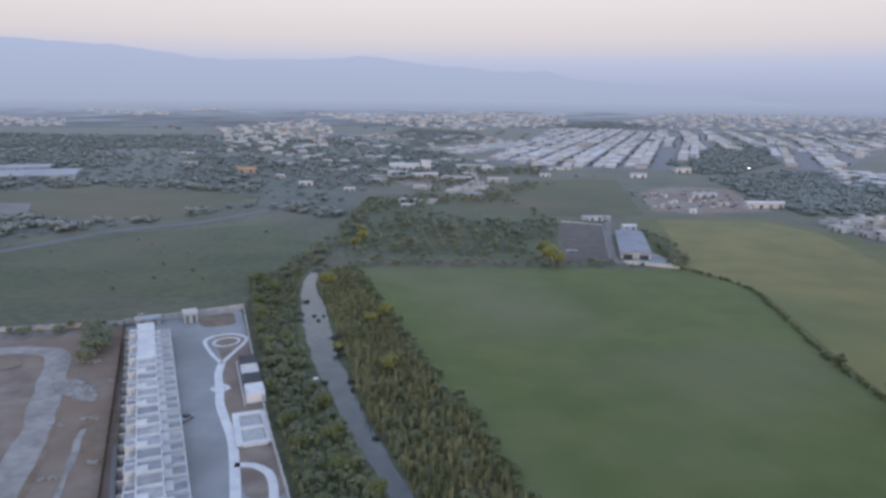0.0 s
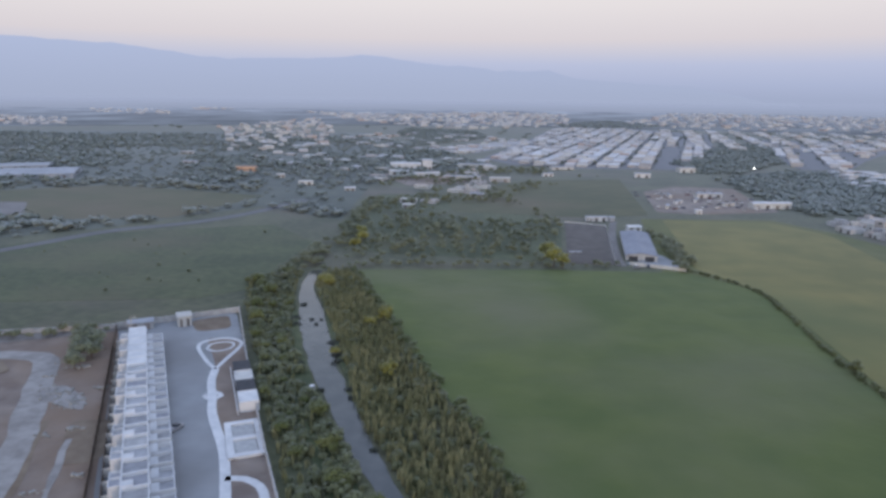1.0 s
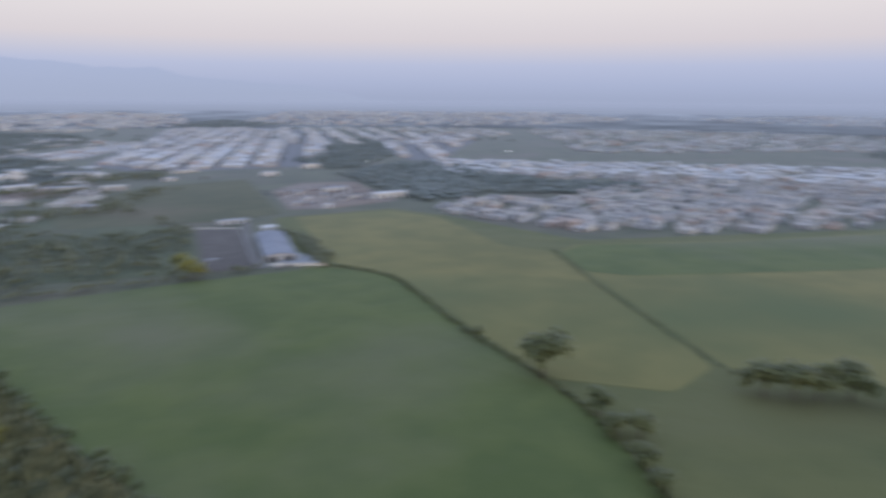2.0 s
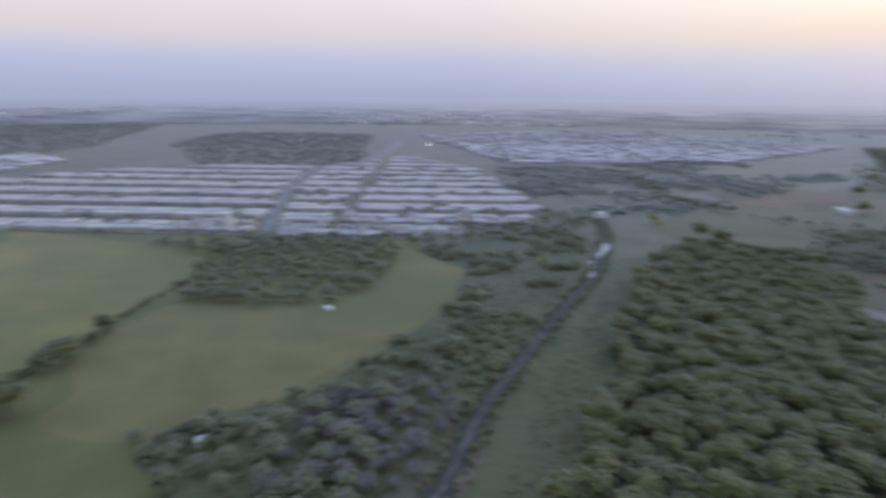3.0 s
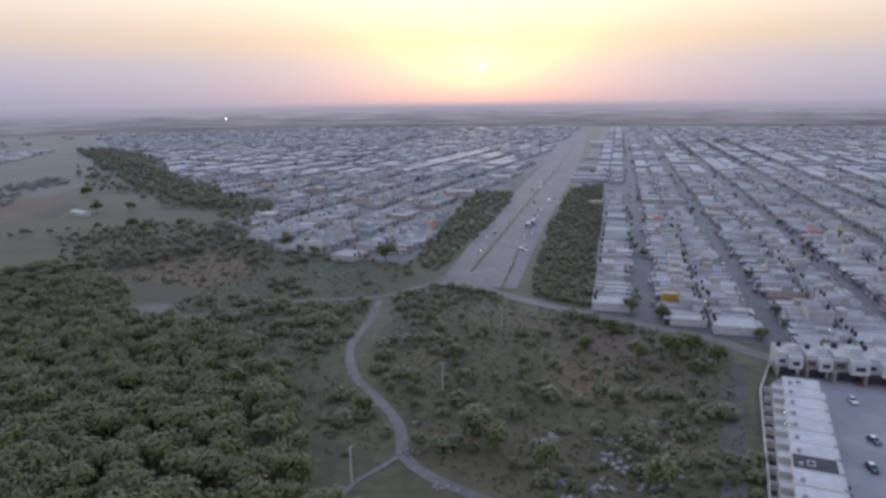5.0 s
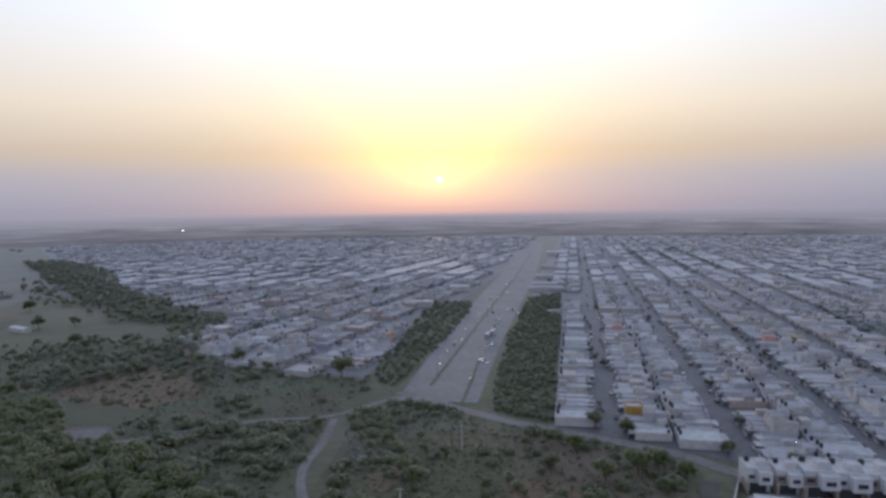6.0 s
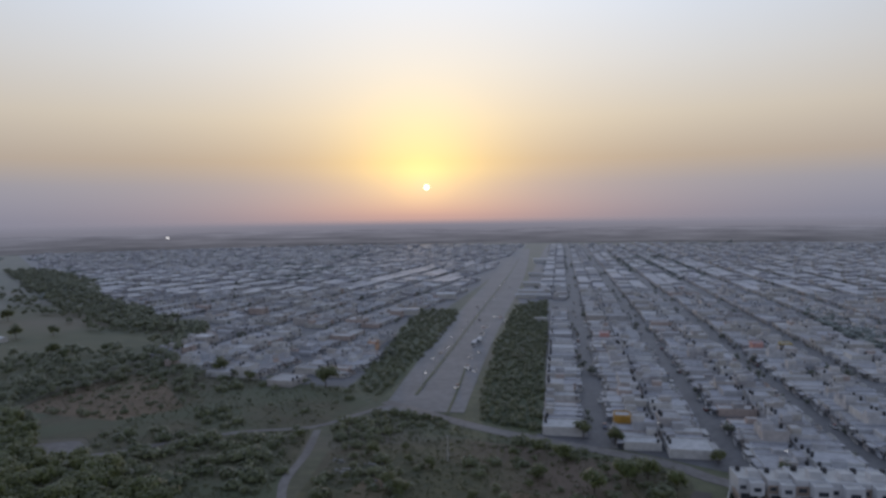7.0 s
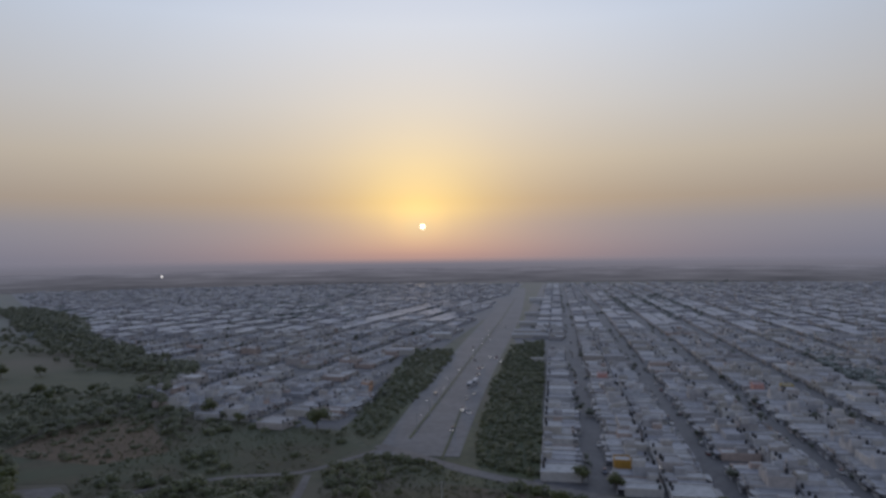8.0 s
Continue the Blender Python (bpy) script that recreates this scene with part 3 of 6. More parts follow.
class Species:
    """Crown and trunk shapes of one kind of tree, as data to join and as meshes to share."""

    def __init__(self, name, mat, h, r, nl, nleaf, size, variants=4, flat=0.85, trunk=True, g=6):
        self.name, self.raw, self.crowns, self.trunks, self.h = name, [], [], [], h
        for k in range(variants):
            b = leaves_mesh(hash_of(name) + k, h, r, nl, nleaf, size, mat, flat, g)
            self.raw.append((np.array(b.v, dtype=np.float64), b.f))
            self.crowns.append(b.mesh("crown"))
            self.trunks.append(trunk_mesh(k, h, r, M["bark"]).mesh("trunk"))
        self.mat, self.with_trunk = mat, trunk

    def plant(self, x, y, z, s, turn, k, label, group):
        e = empty("tree" if self.with_trunk else "shrub", label, "tree" if self.with_trunk else "shrub", group, Matrix.LocRotScale((x, y, z), Euler((0, 0, turn)), (s, s, s)))
        for nm, me in (("crown", self.crowns[k]), ("trunk", self.trunks[k])):
            new(nm, me).parent = e

    def mass(self, name, spots, label, category="trees"):
        """Many plants joined into one piece of woodland: spots of x, y, z, size, turn."""
        V, F, at = [], [], 0
        for n, (x, y, z, s, turn) in enumerate(spots):
            v, f = self.raw[n % len(self.raw)]
            c, q = math.cos(turn) * s, math.sin(turn) * s
            V.append(np.column_stack((x + c * v[:, 0] - q * v[:, 1], y + q * v[:, 0] + c * v[:, 1], z + s * v[:, 2])))
            F.extend([tuple(i + at for i in g) for g in f])
            at += len(v)
        if not V:
            return None
        me = bpy.data.meshes.new(name)
        me.from_pydata(np.concatenate(V).tolist(), [], F)
        me.materials.append(self.mat)
        me.update()
        return tagged(new(name, me), label, category, kind="stuff")


def hash_of(s):
    return sum((i + 3) * ord(c) for i, c in enumerate(s)) % 9973


def spots_in(poly, gap, rnd, lo=0.7, hi=1.25, keep=1.0, z=0.0, clump=0.0):
    """Places for plants: more small ones than big ones; clump is the size in metres of thick and thin patches."""
    out = []
    for x, y in scatter(poly, gap, rnd, keep=keep):
        if clump and noise.noise((x / clump, y / clump, 0.5)) < rnd.uniform(-0.25, 0.15):
            continue
        if -30 < x < 230 and y < -90 and any(abs(q.x - x) < 3 and abs(q.y - y) < 3 for q in PATHS):
            continue
        out.append((x, y, z, lo + (hi - lo) * rnd.random() ** 1.4, rnd.uniform(0, 6.28)))
    return out


def along(pts, gap, rnd, off=1.5, lo=0.7, hi=1.2, keep=1.0):
    out = []
    for q in smooth_line(pts, gap):
        if rnd.random() < keep:
            out.append((q.x + rnd.uniform(-off, off), q.y + rnd.uniform(-off, off), 0.0, rnd.uniform(lo, hi), rnd.uniform(0, 6.28)))
    return out


# ---- the land ----
def build_ground():
    vs, fs, n = [(0, 0, 0)], [], 96
    rings = [60, 150, 300, 500, 800, 1200, 1800, 2600, 3600, 4750]
    for r in rings:
        vs += [(r * math.cos(2 * math.pi * i / n), r * math.sin(2 * math.pi * i / n), 0) for i in range(n)]
    fs += [(0, 1 + i, 1 + (i + 1) % n) for i in range(n)]
    for k in range(len(rings) - 1):
        a, b = 1 + k * n, 1 + (k + 1) * n
        fs += [(a + i, b + i, b + (i + 1) % n, a + (i + 1) % n) for i in range(n)]
    b = Build()
    b.add(vs, fs, M["scrub"])
    b.thing("ground", "flat scrubby plain with olive and dry patches", "ground", "structure")


build_ground()


def build_backdrop():
    n, r = 160, 4700
    b = Build()
    vs, fs = [], []
    for i in range(n):
        a = 2 * math.pi * i / n
        top = 92 + 7 * noise.noise((6 * math.cos(a), 6 * math.sin(a), 3.1))
        for z in (-4, 50, top):
            vs.append((r * math.sin(a), r * math.cos(a), z))
    for i in range(n):
        j = (i + 1) % n
        for k in (0, 1):
            fs.append((3 * i + k, 3 * i + k + 1, 3 * j + k + 1, 3 * j + k))
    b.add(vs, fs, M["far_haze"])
    vs, fs, rings = [], [], (2150, 2600, 3200, 4000, 4698)
    for k, q in enumerate(rings):
        vs += [(q * math.sin(2 * math.pi * i / n) * (1 + (0.05 * noise.noise((9 * math.cos(2 * math.pi * i / n), 9 * math.sin(2 * math.pi * i / n), 5)) if k == 0 else 0)), q * math.cos(2 * math.pi * i / n), 0.5) for i in range(n)]
    for k in range(len(rings) - 1):
        fs += [(k * n + i, k * n + n + i, k * n + n + (i + 1) % n, k * n + (i + 1) % n) for i in range(n)]
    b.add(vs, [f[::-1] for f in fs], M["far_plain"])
    b.thing("backdrop", "blue-grey hazy plain on the horizon", "backdrop", "structure")


def ridge_height(deg):
    """Height in degrees of the far range above the horizon, by bearing."""
    h = 3.75 * math.exp(-((deg + 32) / 16) ** 2) + 2.75 * math.exp(-((deg + 5) / 14) ** 2) + 0.6 * math.exp(-((deg - 7) / 3.5) ** 2) + 1.0 * math.exp(-((deg - 17) / 9) ** 2) + 2.2 * math.exp(-((deg + 64) / 12) ** 2)
    h -= max(0, deg - 18) * 0.12 + max(0, -deg - 74) * 0.3
    return h + 0.3 * noise.noise((deg * 0.25, 0.3, 0)) + 0.2 * noise.noise((deg * 0.7, 4.2, 0)) + 0.08 * noise.noise((deg * 2.1, 2.2, 0))


def build_mountains():
    b, n = Build(), 150
    vs, fs = [], []
    for i in range(n + 1):
        deg = -92 + 152 * i / n
        a, h = radians(deg), max(ridge_height(deg), -1.1)
        for r, k in ((4706, 0.0), (4714, 0.55), (4724, 1.0), (4740, 0.4)):
            z = -5 if k == 0 or h < -0.6 else 84 + 4724 * math.tan(radians(h)) * k * (1 if k == 1 else 1 + 0.2 * noise.noise((deg * 0.5, k * 9, 2)))
            vs.append((r * math.sin(a), r * math.cos(a), z))
        if i:
            for k in range(3):
                fs.append((4 * i - 4 + k, 4 * i + k, 4 * i + k + 1, 4 * i - 3 + k))
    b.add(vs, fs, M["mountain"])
    b.thing("mountain_range", "long blue mountain range fading into haze", "mountains", "structure")


build_backdrop()
build_mountains()
b = Build()
b.drum(0, 0, -2, 16, 4, M["sun_face"], 48)
disc = b.thing("sun_disc", "small bright evening sun low in the haze", "sun", "structure")
disc.matrix_basis = look(Vector((0, 0, 90)) + SUN_DIR * 4650, (0, 0, 90))

land("farmland", [(30, 90), (110, 20), (205, 10), (300, -60), (440, -70), (470, 60), (530, 190), (530, 265), (300, 345), (270, 470), (250, 520), (150, 520), (120, 370)], 0.03, M["field_olive"], "dull green farmland between the fields")
land("town_paving", [(40, -258), (78, -720), (80, -2050), (-1400, -1700), (-1550, -600), (-700, -320), (-330, -232), (-60, -222), (-26, -232), (6, -250)], 0.05, M["asphalt"], "grey streets and yards of the western town")
land("town_paving", [(296, -392), (244, -364), (196, -338), (140, -328), (146, -470), (130, -1000), (140, -2050), (1550, -2050), (1480, -1600), (950, -1052), (566, -686), (384, -526), (306, -464)], 0.05, M["asphalt"], "grey streets and yards of the eastern town")
GREEN = [(-48, 349), (-30, 297), (-13, 246), (2, 200), (14, 168), (18, 140), (30, 90), (60, 40), (112, 55), (118, 112), (132, 152), (138, 222), (147, 280), (150, 320), (143, 336), (128, 356), (61, 359), (-46, 355)]
land("green_field", GREEN, 0.12, M["field_green"], "smooth bright green crop field beside the canal")
land("ripening_field", [(154, 314), (142, 225), (138, 178), (165, 150), (193, 158), (222, 232), (262, 328), (246, 355), (262, 462), (244, 510), (165, 516), (150, 430), (136, 366)], 0.10, M["field_yellow"], "yellow-green ripening field with faint tracks")
land("wide_field", [(197, 154), (226, 119), (257, 100), (287, 89), (332, 69), (369, 59), (420, 64), (512, 184), (521, 256), (380, 297), (289, 335), (267, 327), (226, 230)], 0.09, M["field_yellow"], "wide tan field turning green along its far side")
land("far_green_strip", [(264, 322), (289, 333), (380, 294), (517, 254), (509, 186), (475, 172), (430, 196), (374, 212), (310, 240), (260, 262), (246, 280)], 0.15, M["field_green"], "green strip along the edge of the tan field")
land("strip_field", [(250, 92), (280, 84), (315, 66), (292, 4), (324, -29), (396, -56), (341, -76), (272, -44), (232, 0), (200, 30), (185, 50), (190, 74), (205, 92), (225, 84)], 0.10, M["field_strip"], "narrow yellowish field between a wood and scrub")
land("near_pasture", [(133, 150), (193, 153), (212, 100), (196, 76), (178, 52), (150, 40), (112, 56), (119, 112)], 0.07, M["field_olive"], "rough olive pasture between hedges")
land("valley_pasture", [(450, -255), (600, -612), (522, -627), (376, -522), (302, -470), (305, -349), (313, -249), (372, -226)], 0.10, M["field_dull"], "dull green pasture with single trees")
land("brown_plot", [(284, -268), (288, -310), (270, -345), (246, -330), (222, -300), (206, -282), (226, -258), (252, -262)], 0.10, M["red_earth"], "plot of reddish bare earth among scrub")
for pts in ([(52, -196), (40, -178), (26, -172), (18, -186), (30, -200), (44, -206)], [(70, -152), (58, -146), (52, -158), (62, -168), (74, -164)], [(22, -148), (10, -140), (6, -152), (16, -164), (26, -158)], [(100, -196), (90, -186), (84, -200), (94, -214)]):
    land("dry_patch", pts, 0.11, M["red_earth"], "reddish dry patch on waste ground")
land("far_brown_plot", [(604, -444), (569, -518), (494, -481), (456, -417), (503, -372), (570, -390)], 0.16, M["red_earth"], "brown fallow patch on the pasture")
land("west_pasture", [(-110, 300), (-75, 330), (-78, 420), (-120, 480), (-225, 440), (-330, 330), (-260, 285)], 0.08, M["grass"], "rough green pasture beyond the compound wall")
land("far_pasture", [(-360, 480), (-200, 500), (-160, 620), (-330, 680), (-470, 600)], 0.08, M["field_dull"], "dull green meadow behind a lane")
land("north_pasture", [(8, 543), (-1, 640), (93, 759), (198, 778), (161, 538), (113, 522)], 0.08, M["field_dull"], "dull green meadow before the town")
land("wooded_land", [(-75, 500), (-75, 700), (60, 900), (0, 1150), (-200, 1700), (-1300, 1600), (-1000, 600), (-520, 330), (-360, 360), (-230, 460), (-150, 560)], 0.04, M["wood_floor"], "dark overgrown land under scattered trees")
land("paved_yard", [(-78, 801), (-16, 850), (52, 812), (23, 728), (-36, 700)], 0.12, M["soil"], "pale yard round the warehouse")
land("quarry", [(-49, 1243), (17, 1252), (140, 1466), (180, 1440), (53, 1128), (-3, 1145)], 0.12, M["site_dirt"], "pale graded ground before the town")
land("bare_patch", [(-420, 560), (-369, 566), (-344, 566), (-317, 516), (-327, 498), (-390, 500)], 0.16, M["track"], "pale bare earth patch at the meadow")
land("fallow_plot", [(116, 488), (95, 371), (69, 374), (89, 500)], 0.16, M["arena_dirt"], "brown fenced riding ground beside a farmyard")
land("east_grass", [(-52, 400), (60, 376), (66, 372), (84, 486), (40, 640), (-60, 640), (-75, 480)], 0.05, M["grass"], "overgrown scrubland with small trees")
land("verge", [(66, -280), (38, -264), (42, -500), (47, -705), (76, -655), (76, -450)], 0.12, M["grass"], "dark overgrown strip beside the boulevard")
land("left_verge", [(118, -302), (138, -332), (146, -420), (154, -488), (166, -618), (128, -632), (118, -572), (115, -434)], 0.10, M["grass"], "dark grass strip beside the boulevard")
land("scrubland", [(60, -100), (86, -150), (112, -180), (118, -236), (70, -255), (34, -246), (-12, -226), (-8, -130), (20, -95)], 0.05, M["waste"], "scrubby waste ground with rubble beside the trail")
land("bank_grass", [(70, 20), (112, 8), (150, -19), (188, -43), (222, -68), (266, -102), (314, -142), (345, -165), (350, -198), (286, -150), (212, -92), (172, -66), (138, -36), (90, -30)], 0.07, M["grass"], "mown grass strip beside the stream")
land("streamside", [(205, 18), (272, -46), (341, -78), (395, -60), (440, -180), (380, -172), (315, -130), (262, -88), (215, -52), (180, -26), (150, 1), (120, 36), (150, 48), (180, 62), (198, 50)], 0.13, M["grass"], "overgrown dark grass beside the stream")
land("dry_scrubland", [(118, -182), (150, -184), (200, -212), (222, -236), (240, -232), (300, -215), (318, -270), (300, -350), (287, -386), (240, -362), (194, -338), (150, -328), (120, -300), (134, -262), (128, -230)], 0.07, M["dry"], "dark dry scrubland between wood and town")
land("stony_patch", [(205, -216), (240, -200), (245, -222), (222, -232)], 0.12, M["track"], "grey stony patch at the trail's end")

# the canal, wide to the north and a narrow stream to the east
CANAL = [(-66, 352), (-65, 325), (-56, 285), (-47, 250), (-38, 219), (-27, 187), (-17, 161), (-9, 142), (12, 90), (60, 45), (110, 18), (147, -10), (186, -34), (218, -59), (263, -94), (311, -134), (350, -160), (380, -178), (420, -200), (464, -217)]
NORTH, EAST = CANAL[:9], CANAL[8:]
water = ribbon(NORTH, (4.5, 7, 11, 10.5, 8, 5.5, 4.5, 4.5), 0.14, M["water"], 0.2, step=7).thing("canal", "still grey canal between reeds", "water", "structure")
ribbon(EAST, (7.0, 4.5), 0.10, M["weed"], 0.5, step=4).thing("stream_bed", "dark weedy bed of the stream", "stream bed", "structure")
ribbon(EAST, (1.3, 1.0), 0.16, M["stream"], 0.9, step=4).thing("stream", "narrow dark stream with pale shallows", "water", "structure")
ribbon([(312, -134), (345, -152), (368, -172), (384, -182)], (2.2, 4.2), 0.17, M["concrete"], 0.2, step=6).thing("weir", "pale concrete spillway in the stream", "weir", "structure")
for side, nm in ((-9.5, "canal_bank"), (9.5, "canal_bank")):
    ribbon(NORTH, 8, 0.45, M["grass"], 0.15, 0.55, 8, side).thing(nm, "low overgrown earth bank of the canal", "bank", "structure")

# roads and tracks
BLVD = [(93, -290), (99, -434), (103, -600), (109, -980), (119, -1350), (134, -1780)]
ribbon(BLVD, (38, 43, 46, 46, 42, 38, 34, 30), 0.13, M["road_pale"], 0.0, step=40).thing("boulevard", "wide pale boulevard with several lanes", "road", "structure")
ribbon([(102, -317), (103, -414), (105, -568), (110, -980), (119, -1350)], 1.6, 0.32, M["grass"], 0.05, 0.25, 20).thing("median", "narrow planted median with a raised kerb", "median", "structure")
ribbon([(81, -286), (83, -331), (86, -380)], 1.2, 0.32, M["grass"], 0.05, 0.25, 12).thing("side_median", "short planted island between two lanes", "median", "structure")
ribbon([(114, -304), (64, -270), (34, -256), (-6, -238), (-24, -222), (-60, -214)], 6.5, 0.14, M["track"], 0.05).thing("edge_road", "dusty road along the edge of the town", "road", "structure")
TRAIL = [(28, -100), (53, -115), (69, -122), (79, -131), (85, -146), (98, -162), (111, -177), (122, -202), (125, -229), (131, -258)]
FOOTPATH = [(215, -214), (200, -220), (183, -236), (160, -252), (135, -261), (122, -280), (110, -300)]
PATHS = smooth_line(TRAIL, 3) + smooth_line(FOOTPATH, 3)
ribbon(TRAIL, (3.6, 3.0), 0.14, M["track"], 0.12).thing("trail", "winding pale dirt trail through scrub", "trail", "structure")
ribbon([(79, -132), (82, -124), (86, -116), (87, -106), (84, -92)], (1.4, 2.0), 0.17, M["track"], 0.3).thing("trail_fork", "faint dirt fork of the trail towards the wood", "trail", "structure")
ribbon([(-14, -214), (-8, -190), (0, -133), (7, -86)], 5.5, 0.13, M["arena_dirt"], 0.25).thing("wall_track", "grey dirt track along the boundary wall", "trail", "structure")
ribbon(FOOTPATH, 3.0, 0.16, M["track"], 0.15).thing("footpath", "pale footpath from the boulevard into scrub", "trail", "structure")
ribbon([(-300, 330), (-254, 390), (-220, 449), (-175, 486), (-144, 534), (-120, 600)], 9, 0.13, M["asphalt"], 0.04).thing("lane", "grey country lane behind the pasture", "road", "structure")
ribbon([(-165, 229), (-145, 230), (-134, 226), (-127, 209), (-112, 175), (-104, 152), (-88, 104)], 8.0, 0.14, M["site_dirt"], 0.18).thing("site_track", "pale dirt road on the building site", "road", "structure")
ribbon([(-230, 230), (-160, 246), (-120, 262)], 7, 0.12, M["track"], 0.1).thing("site_lane", "pale dirt lane at the site's edge", "road", "structure")
ribbon([(126, 506), (121, 488), (111, 447), (101, 396), (98, 369)], 5, 0.19, M["track"], 0.05).thing("farm_track", "pale track beside the riding ground", "road", "structure")
ribbon([(470, 22), (489, 21), (640, 2), (841, -40), (1036, -160), (1359, -253)], (7, 12, 16, 20), 0.13, M["road_pale"], 0.0, step=30).thing("avenue", "pale avenue curving through the housing estate", "road", "structure")
land("building_site", [(-250, 232), (-122, 258), (-76, 144), (-60, 100), (-170, 90), (-260, 150)], 0.06, M["soil"], "churned grey-brown soil of a building site")
land("estate_paving", [(-122, 252), (-126, 259), (-86, 281), (-35, 141), (-18, 95), (-52, 88), (-80, 150)], 0.09, M["estate_concrete"], "pale concrete street inside the walled estate")
land("yard_soil", [(-101, 269), (-88, 277), (-82, 261), (-94, 256)], 0.15, M["brown"], "heaped brown soil in the corner of the estate")
land("junk_yard", [(195, 673), (240, 720), (296, 702), (284, 640), (275, 558), (203, 542), (172, 552)], 0.1, M["soil"], "dusty scrap yard at the edge of the field")


# ---- towns ----
KEPT = [(6, -277, 7.5), (2, -475, 7.5), (-90, -446, 7.5), (-107, -446, 7.5), (155, -426, 9), (154, -708, 17), (171, -590, 18)]   # plots of single buildings: place and reach
EYE = (28.0, 10.0)                                     # the middle of the place: details are finest round it


def house_kind(k, w=6.9):
    """One flat-roofed house, facing -y, with its parts; base at the origin, its back towards the next row."""
    rnd = random.Random(400 + k)
    d, two = rnd.choice((14.2, 15.4, 16.1)), k in (0, 3, 7, 10)
    h, back = (6.0 if two else 3.4), 7.9
    mid, front = back - d / 2, back - d
    e = empty("house", "small flat-roofed terraced house with a roof tank" if w < 8 else "wide flat-roofed house joined over two plots", "house", "houses in the town")

    def walls(b):
        if two:
            cut = rnd.uniform(0.45, 0.7) * d
            b.shell(0, back - cut / 2, 0, w, cut, h, M["paint"], M["roof"], 0.45, 0.18)
            b.shell(0, front + (d - cut) / 2, 0, w - 0.02, d - cut, 3.2, M["paint"], M["roof"], 0.35, 0.18)
        else:
            b.shell(0, mid, 0, w, d, h, M["paint"], M["roof"], 0.45, 0.18)
    one("body", e, walls)
    if k % 2:
        one("roof_room", e, lambda b: b.shell(-w * 0.2, back - 2.6, h - 0.5, w * 0.45, 3.6, 2.8, M["paint"], M["roof"], 0.2, 0.12))
    if k % 3 == 0:
        one("roof_room", e, lambda b: b.shell(w * 0.22, mid + 0.5, h - 0.5, w * 0.42, 4.4, 2.6, M["paint"], M["roof"], 0.2, 0.12))
    one("awning", e, lambda b: b.box(0.4, front - 1.2, 2.6, w * rnd.uniform(0.45, 0.8), 2.4, 0.14, M["roof"]))
    if two:
        one("balcony", e, lambda b: b.shell(0.6, front - 0.7, 3.1, w * 0.6, 1.4, 1.0, M["paint"], M["roof"], 0.9, 0.1))
    one("door", e, lambda b: b.box(-w * 0.27, front - 0.02, 0, 1.0, 0.1, 2.1, M["door"]))
    one("garden_wall", e, lambda b: (b.box(-w / 2 + 0.08, front - 1.3, 0, 0.16, 2.6, 1.6, M["paint"]), b.box(0, front - 2.6, 0, w * 0.5, 0.16, 1.2, M["paint"])))
    for x in ((-0.1, 0.25) if w > 8 else (0.2,)):
        one("window", e, lambda b: b.box(x * w, front - 0.03, 1.0, 1.5, 0.12, 1.2, M["glass"]))
    one("back_window", e, lambda b: b.box(0.8, back + 0.03, h - 2.2, 1.3, 0.12, 1.1, M["glass"]))
    for _ in range(1 if w < 8 else 2):
        one("water_tank", e, lambda b: b.drum(rnd.uniform(-0.38, 0.38) * w, back - rnd.uniform(0.9, 1.6), h - 0.45, 0.6, 1.5, M["tank"], 9, 0.95, 0.3), "black plastic roof tank")
    return e


def lots(poly, origin, angle, pitch=38.0, lot=7.0, depth=14.5, cross=150.0, gap=9.0, single=False):
    """Building lots in rows back to back: x, y and the way that each one faces."""
    u, v = Vector((math.cos(angle), math.sin(angle))), Vector((-math.sin(angle), math.cos(angle)))
    o = Vector(origin)
    lim = [((Vector(p) - o).dot(u), (Vector(p) - o).dot(v)) for p in poly]
    a0, a1, b0, b1 = min(p[0] for p in lim), max(p[0] for p in lim), min(p[1] for p in lim), max(p[1] for p in lim)
    out, mix = [], random.Random(int(pitch * 10 + len(poly)))
    for j in range(int(b0 // pitch) - 1, int(b1 // pitch) + 2):
        for row, face in ((0, math.pi), (1, 0.0)):
            y = j * pitch + depth * (row + 0.5)
            a = math.ceil(a0 / lot) * lot
            while a < a1:
                w = 1 if mix.random() < 0.74 else mix.choice((1.5, 2))
                if (a % cross) > gap:
                    q = o + u * (a + lot * (w - 1) / 2) + v * y
                    if inside(q.x, q.y, poly):
                        out.append((q.x, q.y, angle + face + math.pi, w * lot - 0.1))
                a += lot * w
    return out


TOWN = []                                              # lots of all the districts


def district(poly, origin, angle, keep=1.0, seed=1, **more):
    rnd = random.Random(seed)
    for x, y, t, w in lots(poly, origin, angle, **more):
        if rnd.random() < keep and math.hypot(x, y) < 2100 and not any(math.hypot(x - a, y - c) < r for a, c, r in KEPT):
            TOWN.append((x, y, t, w))


